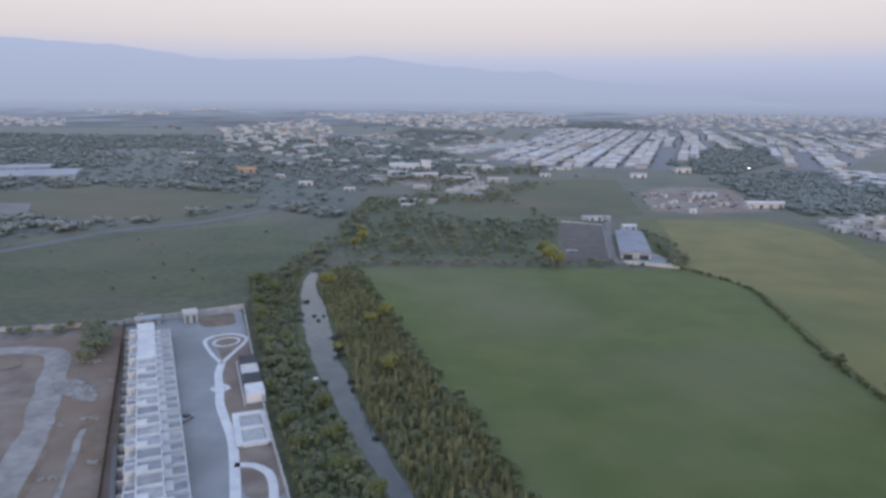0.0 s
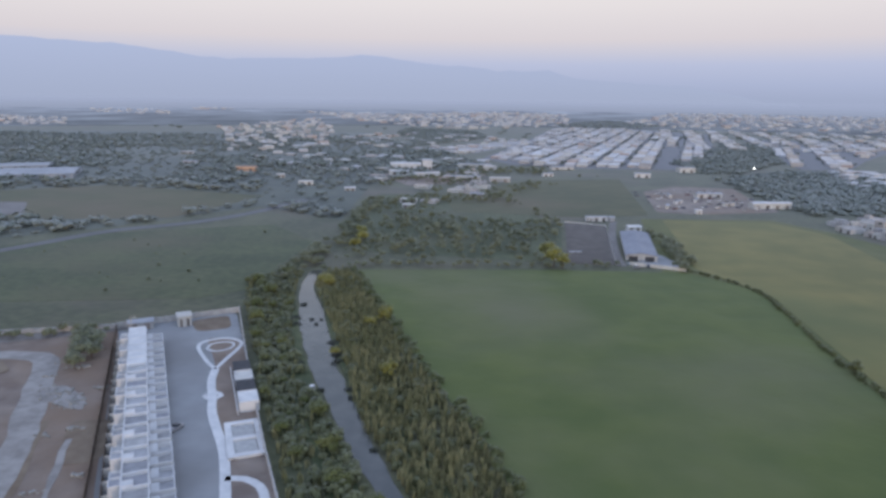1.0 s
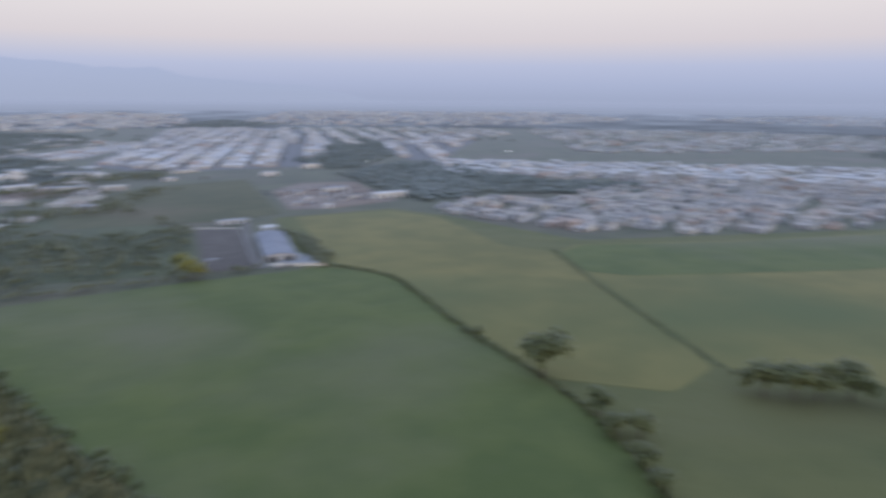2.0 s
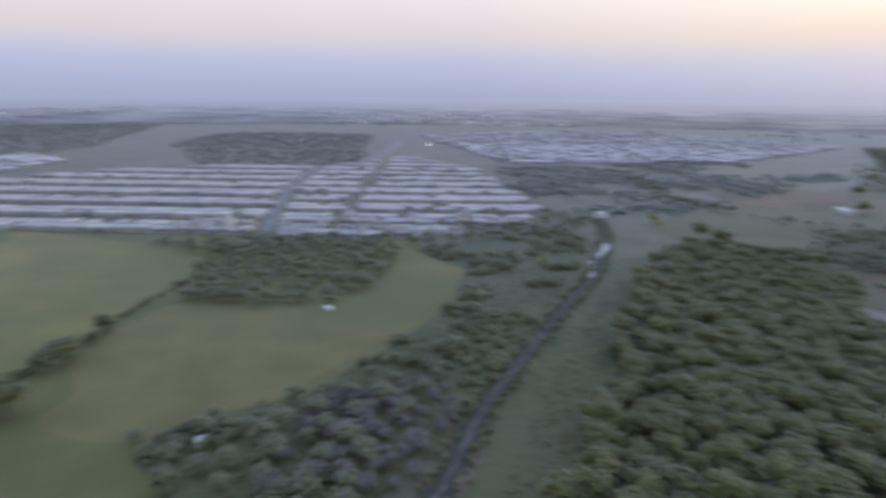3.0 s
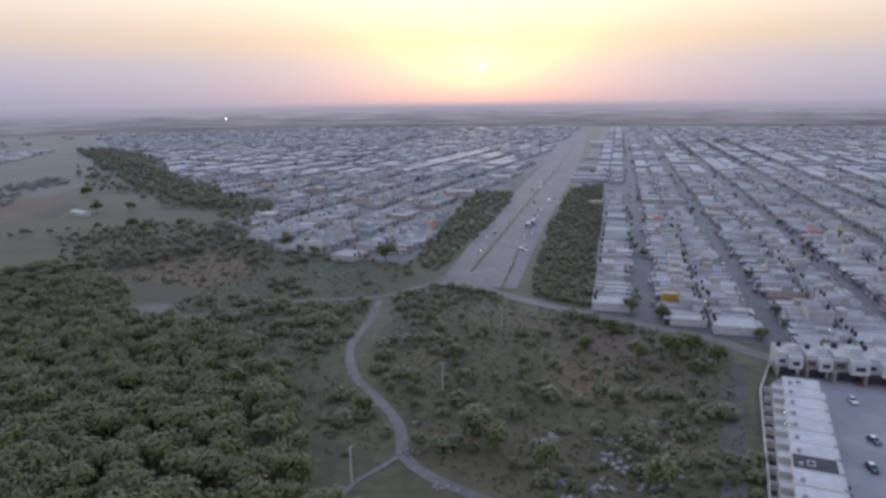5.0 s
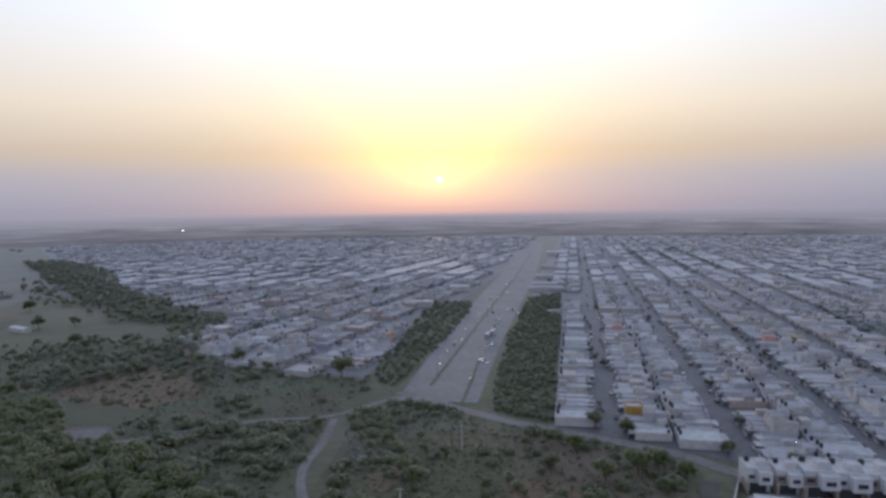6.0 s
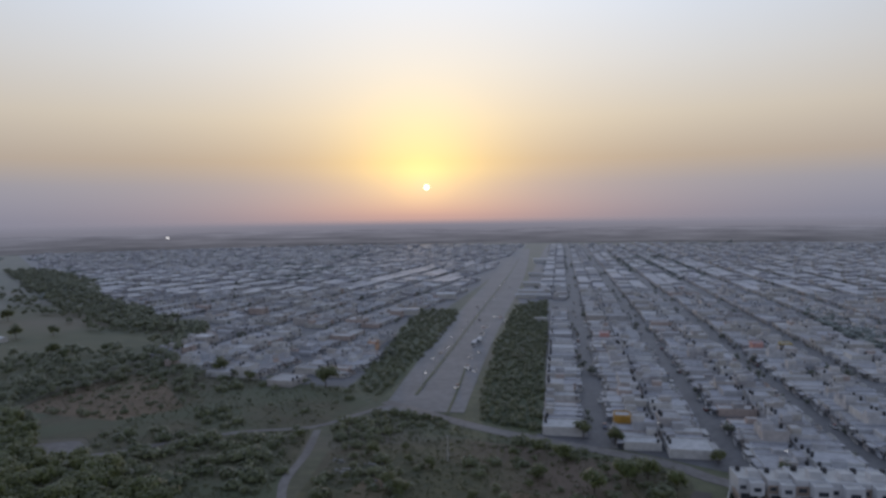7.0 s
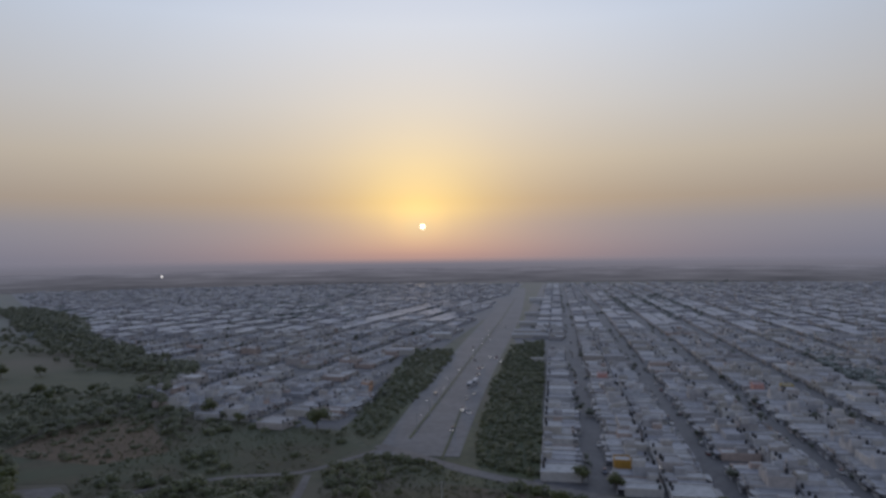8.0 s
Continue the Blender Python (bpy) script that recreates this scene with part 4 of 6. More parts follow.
WEST_TOWN = [(37, -262), (32, -700), (60, -720), (76, -1000), (78, -2000), (-1500, -2000), (-1500, -620), (-700, -330), (-330, -240), (-120, -235), (-60, -232), (-27, -240), (6, -256)]
district(WEST_TOWN, (-23.5, -352), radians(-89.6), 0.95, 1, pitch=46.0, depth=17.0, cross=190.0, gap=10.0)
EAST_TOWN = [(298, -388), (246, -358), (196, -330), (140, -320), (144, -372), (158, -470), (172, -622), (148, -660), (150, -1000), (150, -2000), (560, -2000), (420, -1100), (352, -560), (300, -470)]
district(EAST_TOWN, (150, -340), radians(-97), 0.9, 2, pitch=45.0, depth=16.5)
EAST_ROWS = [(358, -545), (376, -532), (558, -692), (942, -1060), (1450, -1600), (1500, -2000), (580, -2000), (436, -1100)]
district(EAST_ROWS, (380, -540), radians(-104), 0.97, 21, pitch=52.0, depth=14.0, cross=240)
ESTATE = [(502, 246), (459, 104), (450, 28), (650, 9), (845, -31), (890, -50), (895, 90), (850, 218), (778, 307), (600, 300)]
district(ESTATE, (460, 30), radians(-107), 0.90, 3, pitch=54.0, depth=15.5, cross=400)
ESTATE_B = [(450, 14), (424, -55), (459, -161), (516, -194), (700, -220), (831, -230), (1000, -185), (840, -52), (640, -5)]
district(ESTATE_B, (440, -10), radians(-105), 0.90, 4, pitch=48.0, depth=15.0, cross=300)
FAR_EAST = [(880, -300), (1500, -330), (1700, -800), (1368, -974), (1044, -1026), (821, -606)]
district(FAR_EAST, (880, -300), radians(-107), 0.95, 5, pitch=44.0, cross=200)
NORTH_EAST = [(280, 497), (284, 424), (302, 386), (352, 356), (398, 314), (531, 276), (620, 310), (640, 420), (560, 520), (464, 528), (420, 480), (330, 530)]
district(NORTH_EAST, (300, 400), radians(112), 0.75, 6, pitch=36)
NORTH_EAST_B = [(640, 320), (800, 330), (1000, 260), (1100, 330), (900, 560), (640, 760), (500, 900), (430, 720), (560, 560)]
district(NORTH_EAST_B, (640, 300), radians(108), 0.75, 7)
NORTH_TOWN = [(66, 1044), (130, 920), (262, 900), (400, 1250), (560, 1760), (500, 2100), (340, 2100), (200, 1500)]
district(NORTH_TOWN, (66, 1044), radians(71), 0.9, 8, pitch=40.0, depth=16.0, cross=260)
NORTH_ROWS = [(295, 922), (420, 1290), (544, 1635), (664, 1778), (645, 1652), (443, 1140), (338, 982)]
district(NORTH_ROWS, (295, 922), radians(70), 0.95, 13, pitch=50.0, depth=17.0)
GROVE_EDGE = [(480, 917), (490, 985), (640, 1366), (720, 1560), (980, 1500), (792, 1250), (634, 1058), (540, 930)]
district(GROVE_EDGE, (480, 917), radians(66), 0.7, 14, pitch=62.0, depth=16.0)
land("town_paving", [(57, 1030), (91, 930), (150, 925), (169, 890), (300, 890), (345, 985), (450, 1140), (680, 1790), (560, 2100), (330, 2100), (180, 1480)], 0.07, M["asphalt"], "grey streets of the northern town")
land("town_paving", [(470, 905), (490, 985), (640, 1366), (720, 1580), (1000, 1510), (800, 1240), (640, 1050), (540, 915)], 0.07, M["asphalt"], "grey streets beside the grove")
NORTH_FAR = [(420, 1250), (700, 1200), (1100, 1500), (1300, 2300), (700, 2400), (560, 1900)]
district(NORTH_FAR, (420, 1250), radians(73), 0.6, 9, pitch=60)
NE_FAR = [(800, 900), (1500, 600), (2300, 900), (2400, 2200), (1400, 1900)]
district(NE_FAR, (800, 900), radians(115), 0.55, 10, pitch=60, lot=9)
HAMLET = [(-30, 560), (30, 560), (60, 820), (60, 1000), (-250, 1100), (-230, 850), (-90, 800)]
district(HAMLET, (0, 560), radians(70), 0.10, 11, pitch=40, lot=11)
HAMLET_B = [(-60, 1150), (60, 1080), (190, 1500), (-60, 1700), (-260, 1500)]
district(HAMLET_B, (0, 1150), radians(60), 0.3, 12, pitch=50, lot=11)

FAR_TOWNS = [([(-1658, 2602), (-1294, 2389), (-1088, 2004), (-1213, 1898)], 40, 1), ([(-2000, 3900), (-1600, 3900), (-1173, 3112), (-1445, 3012)], 60, 2), ([(-1700, 4500), (-1400, 4500), (-1235, 4127), (-1462, 4013)], 60, 3),
             ([(-755, 3740), (-175, 3381), (259, 4176), (647, 3680), (400, 2200), (26, 1889), (-339, 2543)], 48, 4), ([(-614, 1889), (-490, 2690), (-242, 1617), (-196, 1066), (-264, 1058), (-347, 1103)], 34, 5),
             ([(1400, 4300), (2860, 3600), (2300, 2200), (1400, 1900), (700, 2200), (640, 2500)], 55, 6), ([(2400, 800), (4200, 600), (4000, 2400), (2500, 2200)], 75, 7), ([(1700, -900), (3000, -1000), (3400, -300), (2200, -200)], 70, 8)]


def build_towns():
    ranked = sorted(TOWN, key=lambda q: (q[0] - EYE[0]) ** 2 + (q[1] - EYE[1]) ** 2)
    narrow, wide = [house_kind(k) for k in range(7)], [house_kind(7 + k, 12.0) for k in range(4)]
    fresh = {id(e) for e in narrow + wide}
    rnd = random.Random(77)
    for x, y, t, w in ranked[:400]:
        kind = rnd.choice(narrow if w < 8 else wide)
        m = pose(x, y, 0.1, 0, 0, math.degrees(t)) @ Matrix.Diagonal((w / (6.9 if w < 8 else 12.0), rnd.uniform(0.96, 1.02), rnd.uniform(0.85, 1.12), 1))
        if id(kind) in fresh:
            fresh.discard(id(kind))
            kind.matrix_basis = m
        else:
            copy_thing(kind, m)
    b, far = Build(), Build()
    for x, y, t, w in ranked[400:]:
        dist = math.hypot(x - EYE[0], y - EYE[1])
        h = rnd.choice((3.2, 3.3, 3.4, 3.4, 3.5, 3.6, 6.0))
        if inside(x, y, ESTATE) or inside(x, y, ESTATE_B):
            b.shell(0, 0.6, 0, w, 14.8, rnd.choice((3.3, 3.4, 3.4, 3.5, 3.8)), M["estate_paint"], M["estate_paint"], 0.35, 0.2, t, (x, y))
            b.box(rnd.choice((-1.6, 1.4)), -6.9, 0.1, 1.4, 0.3, 2.0, M["door"], t, (x, y))
        elif dist < 820:
            d = rnd.uniform(13.2, 16.2)
            b.shell(0, 7.9 - d / 2, 0, w, d, h, M["paint_far"], M["roof_warm"] if y > 200 else M["roof_far"], 0.45, 0.2, t, (x, y))
            if rnd.random() < 0.45:
                b.shell(rnd.uniform(-1.5, 1.5), rnd.uniform(1, 5), h - 0.5, w * rnd.uniform(0.4, 0.6), rnd.uniform(3, 5.5), 2.8, M["paint_far"], M["roof_far"], 0.25, 0.15, t, (x, y))
            if rnd.random() < 0.6:
                c, s = math.cos(t), math.sin(t)
                px, py = rnd.uniform(-2.6, 2.6), rnd.uniform(5.6, 7.0)
                b.drum(x + c * px - s * py, y + s * px + c * py, h - 0.45, 0.65, 1.4, M["tank"], 6, 0.95)
            b.box(rnd.choice((-1.6, 1.4)), 7.9 - d - 0.1, 0.1, 1.4, 0.5, 2.1, M["door"], t, (x, y))
            if h > 5:
                b.box(0.8, 7.9 - d - 0.05, 3.9, 2.2, 0.4, 1.2, M["glass"], t, (x, y))
        else:
            if dist < 1250:
                far.box(0, 0.4, 0, w, rnd.uniform(12.5, 15.5), h, M["roof_far"] if y < 0 else M["paint_far"], t, (x, y))
            elif rnd.random() < 0.55:
                far.box(0, 0, 0, max(w, rnd.uniform(9, 14)), rnd.uniform(11, 15), h, M["roof_far"] if y < 0 else M["paint_far"], t, (x, y))
    b.thing("town_houses", "flat-roofed pale houses crowded along streets", "houses", "stuff")
    for poly, gap, seed in FAR_TOWNS:
        r2 = random.Random(seed)
        for x, y in scatter(poly, gap, r2, 0.5, 0.6):
            far.box(0, 0, 0.4, r2.uniform(8, 0.6 * gap), r2.uniform(8, 0.5 * gap), r2.uniform(3, 7), M["paint_far"], r2.choice((0.3, 1.87)) + r2.uniform(-0.1, 0.1), (x, y))
    far.thing("distant_houses", "distant rows of pale houses in haze", "houses", "stuff")


build_towns()


# ---- trees and scrub ----
rnd = random.Random(5)
MESQUITE = Species("mesquite", M["leaf"], 6.5, 3.6, 6, 250, 0.48, g=5)
FRESH = Species("fresh", M["leaf_fresh"], 7.0, 3.6, 6, 250, 0.48, g=5)
DULL = Species("dull", M["leaf_dull"], 6.0, 3.4, 5, 170, 0.5)
YELLOW = Species("yellow", M["leaf_yellow"], 6.0, 3.0, 5, 240, 0.4)
BUSH = Species("bush", M["leaf"], 2.4, 1.9, 3, 60, 0.42, trunk=False, g=5)
BUSH_DULL = Species("dullbush", M["leaf_scrub"], 2.2, 1.9, 3, 80, 0.5, trunk=False, g=0)
TWIGGY = Species("twiggy", M["twig"], 4.5, 2.6, 4, 160, 0.4)
SMALL = Species("small", M["leaf_dull"], 6.0, 3.4, 3, 40, 0.85, 6, g=5)
LOW = Species("low", M["leaf_scrub"], 2.0, 2.4, 3, 70, 0.66, 6, trunk=False, g=0)

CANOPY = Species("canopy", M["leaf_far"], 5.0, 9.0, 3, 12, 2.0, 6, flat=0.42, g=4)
STREET = Species("street", M["leaf_street"], 5.6, 3.8, 1, 14, 1.2, 6, g=4)
SCRUBBY = Species("scrubby", M["leaf_scrub"], 1.6, 2.6, 4, 95, 0.6, 6, flat=0.75, trunk=False, g=0)

WOODS = [(140, -38), (172, -64), (217, -95), (288, -146), (346, -197), (360, -228), (318, -268), (265, -250), (224, -212), (183, -197), (152, -180), (136, -168), (120, -152), (108, -138), (103, -124), (93, -104), (70, -100), (88, -40), (110, -15)]
wood = spots_in(WOODS, 6.6, rnd, 1.0, 1.55)
wood.sort(key=lambda q: math.hypot(q[0] - 100, q[1] + 60))
for n, (x, y, z, s, t) in enumerate(wood[:200]):
    (FRESH if n % 4 else MESQUITE).plant(x, y, z, s, t, n % 4, "bushy green tree of a dense wood", "trees of the wood")
rest = wood[200:]
FRESH.mass("woodland", rest[0::3] + rest[1::3], "dense bushy green wood")
MESQUITE.mass("woodland", rest[2::3], "dense bushy dark green wood")
BUSH.mass("undergrowth", spots_in(WOODS, 5.5, rnd, 0.8, 1.8, 0.6), "dense green undergrowth of the wood", "shrubs")

SCRUB = [(50, -104), (80, -132), (96, -168), (108, -184), (116, -236), (70, -252), (34, -243), (-10, -224), (-6, -130), (20, -95)]
SCRUBBY.mass("scrub", spots_in(SCRUB, 5.8, rnd, 0.3, 1.7, 0.5, clump=24), "dark green scrub bushes on waste ground", "shrubs")
BUSH_DULL.mass("scrub", spots_in(SCRUB, 6.0, rnd, 0.25, 1.3, 0.6, clump=20), "dusty olive scrub bushes on waste ground", "shrubs")
MESQUITE.mass("scrub_trees", spots_in(SCRUB, 16, rnd, 0.5, 1.1, 0.6), "small green trees on waste ground")
for n, (x, y, s) in enumerate(((63, -141, 1.5), (43, -132, 1.2), (16, -129, 1.3), (56, -138, 1.1), (97, -150, 1.0), (20, -208, 1.3), (9, -216, 1.4), (2, -222, 1.2), (-6, -214, 1.0), (30, -236, 1.0))):
    FRESH.plant(x, y, 0, s, n, n % 4, "broad green tree on waste ground", "trees on waste ground")
SCRUB_E = [(124, -180), (150, -182), (200, -212), (222, -236), (214, -290), (264, -343), (282, -380), (190, -336), (132, -322), (136, -262), (128, -230)]
SCRUBBY.mass("scrub", spots_in(SCRUB_E, 6.5, rnd, 0.3, 1.8, 0.55, clump=24), "olive scrub bushes beside the footpath", "shrubs")
DULL.mass("scrub_trees", spots_in(SCRUB_E, 14, rnd, 0.5, 0.9, 0.4), "small dusty trees beside the footpath")

BETWEEN = [(94, -122), (117, -149), (171, -177), (205, -200), (215, -214), (200, -220), (183, -236), (160, -252), (135, -261), (129, -238), (124, -209), (114, -179), (101, -163), (88, -153), (84, -135)]
SCRUBBY.mass("scrub", spots_in(BETWEEN, 5.6, rnd, 0.4, 2.0, 0.6, clump=24), "dark green scrub between wood and trail", "shrubs")
BUSH_DULL.mass("scrub", spots_in(BETWEEN, 6.0, rnd, 0.3, 1.3, 0.9, clump=18), "olive scrub between wood and trail", "shrubs")
MESQUITE.mass("scrub_trees", spots_in(BETWEEN, 15, rnd, 0.45, 0.9, 0.6, clump=30), "small trees between wood and trail")
TUFT = Species("tuft", M["leaf_tuft"], 0.7, 1.1, 2, 11, 0.42, 6, trunk=False, g=0)
for poly, gap in ((SCRUB, 2.3), (SCRUB_E, 2.9), (BETWEEN, 2.6)):
    TUFT.mass("weeds", spots_in(poly, gap, rnd, 0.4, 1.1, 0.8), "low weeds and tussocks on waste ground", "weeds")

TOWN_EDGE = [(128, -264), (112, -296), (70, -268), (36, -252), (-8, -234), (-10, -224), (36, -242), (72, -250), (118, -236)]
BROWN = [(284, -268), (288, -310), (270, -345), (246, -330), (222, -300), (206, -282), (226, -258), (252, -262)]
SCRUBBY.mass("scrub", spots_in(TOWN_EDGE, 4.6, rnd, 0.4, 1.6, 0.9, clump=30) + spots_in(BROWN, 7, rnd, 0.3, 1.2, 0.7), "olive scrub at the edge of the road", "shrubs")
TUFT.mass("weeds", spots_in(TOWN_EDGE, 2.4, rnd, 0.4, 1.2, 0.8) + spots_in(BROWN, 3.2, rnd, 0.4, 1.1, 0.8), "low weeds beside the road", "weeds")

# trees along the town's edge, the valley, hedges
EDGE = [(135, -330), (165, -334), (200, -340), (240, -362), (285, -385), (300, -440), (330, -490), (376, -520), (450, -590), (555, -685), (750, -870), (940, -1050)]
SMALL.mass("tree_belt", along(EDGE[4:], 5, rnd, 7, 0.7, 1.4) + along(EDGE[5:], 5, rnd, 13, 0.6, 1.4) + [(x, y + 8, z, s, t) for x, y, z, s, t in along(EDGE[:5], 9, rnd, 4, 0.3, 0.75, 0.7)], "dark belt of trees at the edge of the town")
BELT_WOOD = [(536, -653), (567, -627), (650, -700), (798, -864), (964, -1080), (940, -1130), (760, -960), (660, -840)]
CANOPY.mass("tree_belt", spots_in(BELT_WOOD, 11, rnd, 0.5, 1.0, 0.9, clump=90) + spots_in([(475, -1060), (560, -1080), (540, -1100), (470, -1085)], 12, rnd, 0.5, 0.9), "dark wood at the edge of the town")
SMALL.mass("tree_belt", along(EDGE[5:9], 6, rnd, 16, 0.8, 1.6), "broad dark trees at the edge of the town")
VALLEY = [(300, -200), (320, -245), (305, -345), (290, -380), (240, -370), (215, -300), (262, -345), (282, -272), (240, -232)]
DULL.mass("valley_trees", spots_in(VALLEY, 6.5, rnd, 0.5, 1.4, 0.95, clump=30), "dark trees and bushes beside the pasture")
DARK_EDGE = [(386, -344), (345, -400), (304, -418), (262, -372), (251, -348), (283, -330), (281, -293), (329, -285)]
DARK_BELT = [(997, -1028), (938, -1062), (700, -875), (494, -621), (325, -509), (286, -458), (379, -479), (494, -559), (640, -694)]
SMALL.mass("tree_belt", spots_in(DARK_EDGE, 6.5, rnd, 0.6, 1.3, 0.9, clump=45) + spots_in(DARK_BELT, 8.0, rnd, 0.7, 1.7, 0.9) + along([(300, -440), (380, -470), (480, -540), (570, -600), (740, -780)], 7, rnd, 16, 0.6, 1.5, 0.8), "dark belt of trees between pasture and town")
PASTURE_LINE = [(340, -400), (380, -380), (430, -345), (470, -330)]
SMALL.mass("pasture_hedge", along(PASTURE_LINE, 4, rnd, 7, 0.4, 1.3, 0.6) + along([(470, -330), (520, -330), (580, -340), (680, -380)], 4, rnd, 9, 0.6, 1.4, 0.85), "row of dark trees across the pasture")
for n, (x, y, s) in enumerate(((381, -247, 1.5), (350, -240, 1.7), (362, -385, 1.2), (343, -372, 1.1), (330, -395, 1.0), (440, -440, 1.4), (420, -455, 1.1), (520, -520, 1.5))):
    MESQUITE.plant(x, y, 0, 1.3 * s, n, n % 4, "round dark tree standing alone on pasture", "pasture trees")
WILD = [(480, -220), (640, -190), (830, -240), (870, -600), (650, -640), (620, -600), (470, -290)]
CANOPY.mass("wild_wood", spots_in(WILD, 10, rnd, 0.35, 1.0, 0.95, clump=70), "dull green wood behind the pasture")
EASTWOOD = [(320, 66), (306, 49), (292, 4), (324, -28), (398, -52), (430, -20), (440, 50), (409, 52)]
SMALL.mass("dark_wood", spots_in(EASTWOOD, 6.0, rnd, 0.5, 1.3, 0.9), "low dark wood between fields")
TUFT.mass("weeds", spots_in([(140, -22), (184, -52), (237, -90), (300, -138), (306, -170), (286, -150), (212, -92), (172, -66), (138, -36)], 2.6, rnd, 0.4, 1.0, 0.7), "low weeds on the bank", "weeds")
TUFT.mass("weeds", spots_in([(110, 25), (150, 48), (205, 18), (272, -46), (341, -78), (420, -190), (316, -128), (186, -28), (147, -6)], 3.0, rnd, 0.4, 1.2, 0.8), "low weeds beside the stream", "weeds")
STREAM = CANAL[8:]
BUSH.mass("stream_brush", [(x + 2.4 * k + rnd.uniform(-1, 1), y + 3.0 * k, z, s, t) for k in (-1, 1) for x, y, z, s, t in along(STREAM, 2.6, rnd, 1.2, 0.3, 1.0)], "dark brush along the stream", "shrubs")
FRONT = [(400, 62), (450, 95), (448, 25), (424, -52), (455, -155), (505, -195), (470, -215), (430, -190), (395, -55), (420, 20)]
SMALL.mass("estate_trees", spots_in(FRONT, 9, rnd, 0.7, 1.2, 0.8), "trees before the housing estate")
STREAM_SIDE = [(205, 18), (272, -46), (341, -78), (395, -60), (440, -180), (380, -168), (315, -126), (262, -84), (215, -48), (180, -22), (150, 5), (120, 40), (150, 48), (180, 62), (198, 50)]
SCRUBBY.mass("streamside_scrub", spots_in(STREAM_SIDE, 5.5, rnd, 0.4, 2.0, 0.85, clump=26), "green bushes beside the stream", "shrubs")
DULL.mass("streamside_trees", spots_in([(150, 10), (200, -20), (230, -40), (205, 15), (196, 60), (178, 66), (150, 46)], 8.5, rnd, 0.8, 1.35, 0.75), "dark trees beside the stream")
TWIGGY.mass("bare_trees", spots_in([(140, 20), (150, -5), (175, -22), (205, -28), (200, 10), (160, 35)], 5.5, rnd, 0.7, 1.3, 0.75), "grey leafless thicket beside the stream")
YELLOW.mass("yellow_bush", [(338, -118, 0, 0.9, 1), (345, -122, 0, 0.8, 2), (440, -250, 0, 1.3, 1), (425, -244, 0, 1.0, 0)], "yellowing trees near the weir")
for n, (x, y, s) in enumerate(((136, 180, 2.0), (133, 150, 1.0), (133, 134, 1.0), (128, 138, 0.9), (117, 113, 0.8), (138, 222, 0.6), (122, 122, 0.9),
                               (186, 134, 1.5), (192, 128, 1.6), (198, 124, 1.5), (207, 119, 1.6), (214, 103, 1.6), (210, 98, 1.5), (222, 106, 0.9), (243, 97, 1.1), (250, 94, 1.2), (256, 92, 1.0), (280, 86, 1.0), (268, 88, 0.7))):
    MESQUITE.plant(x, y, 0, 1.35 * s, n * 1.3, n % 4, "round dark green tree in a field hedge", "hedge trees")
HEDGE = [(130, 360), (140, 345), (149, 326), (150, 312), (146, 280), (140, 240), (138, 220), (136, 180), (131, 150), (122, 122), (112, 100)]
BUSH.mass("hedge", along(HEDGE, 1.8, rnd, 1.0, 0.4, 0.85), "thin green hedge between two fields", "hedge")
BUSH_DULL.mass("hedge", along([(264, 330), (240, 275), (222, 230), (195, 157)], 2.5, rnd, 1.0, 0.25, 0.5), "faint weedy line between two fields", "hedge")
BUSH.mass("hedge", along([(195, 150), (226, 116), (257, 97), (300, 82), (369, 57)], 3.0, rnd, 2, 0.5, 1.1), "bushy field hedge", "hedge")

# canal side
WESTBANK = [(-95, 330), (-84, 289), (-62, 222), (-43, 170), (-33, 143), (-15, 98), (4, 96), (-13, 142), (-23, 163), (-34, 190), (-47, 219), (-62, 272), (-70, 326), (-73, 352)]
FRESH.mass("bank_trees", spots_in(WESTBANK, 7.5, rnd, 0.4, 1.1, 0.55), "green trees on the canal bank")
BUSH_DULL.mass("bank_scrub", spots_in(WESTBANK, 3.2, rnd, 0.6, 1.6, 0.85), "olive bushes on the canal bank", "shrubs")
EASTBANK = [(-58, 350), (-61, 325), (-46, 273), (-32, 223), (-21, 180), (-12, 161), (-5, 142), (18, 95), (32, 95), (18, 142), (10, 172), (-2, 205), (-16, 250), (-32, 300), (-46, 350)]
BUSH_DULL.mass("bank_scrub", spots_in(EASTBANK, 4.2, rnd, 0.5, 1.3, 0.75), "olive bushes on the canal bank", "shrubs")
BUSH.mass("bank_scrub", along([(-46, 350), (-30, 300), (-14, 250), (0, 205), (12, 172), (19, 142), (30, 95)], 3, rnd, 2.0, 0.7, 1.6), "dark bushes at the field's edge", "shrubs")
for n, (x, y, s) in enumerate(((-53, 318, 0.9), (-58, 326, 0.7), (-23, 268, 0.95), (-28, 262, 0.7), (-17, 213, 0.8), (60, 366, 1.5), (58, 384, 1.3), (64, 362, 1.1), (-52, 400, 1.0), (-50, 420, 1.2), (-52, 440, 1.0), (-37, 232, 0.5))):
    YELLOW.plant(x, y, 0.2, 1.4 * s, n * 1.1, n % 4, "yellow-flowering tree beside the green field", "yellow trees")
DULL.mass("canal_trees", along([(-66, 352), (-70, 380), (-66, 430), (-62, 500), (-60, 600)], 4, rnd, 7, 0.7, 1.1) + along([(-80, 330), (-77, 360), (-72, 400)], 4, rnd, 4, 0.7, 1.1), "dark trees closing over the canal")
BUSH.mass("entrance_hedge", along([(106, -283), (96, -281), (82, -278)], 2.0, rnd, 1.2, 0.6, 1.1), "dark clipped bushes across the mouth of the boulevard", "hedge")
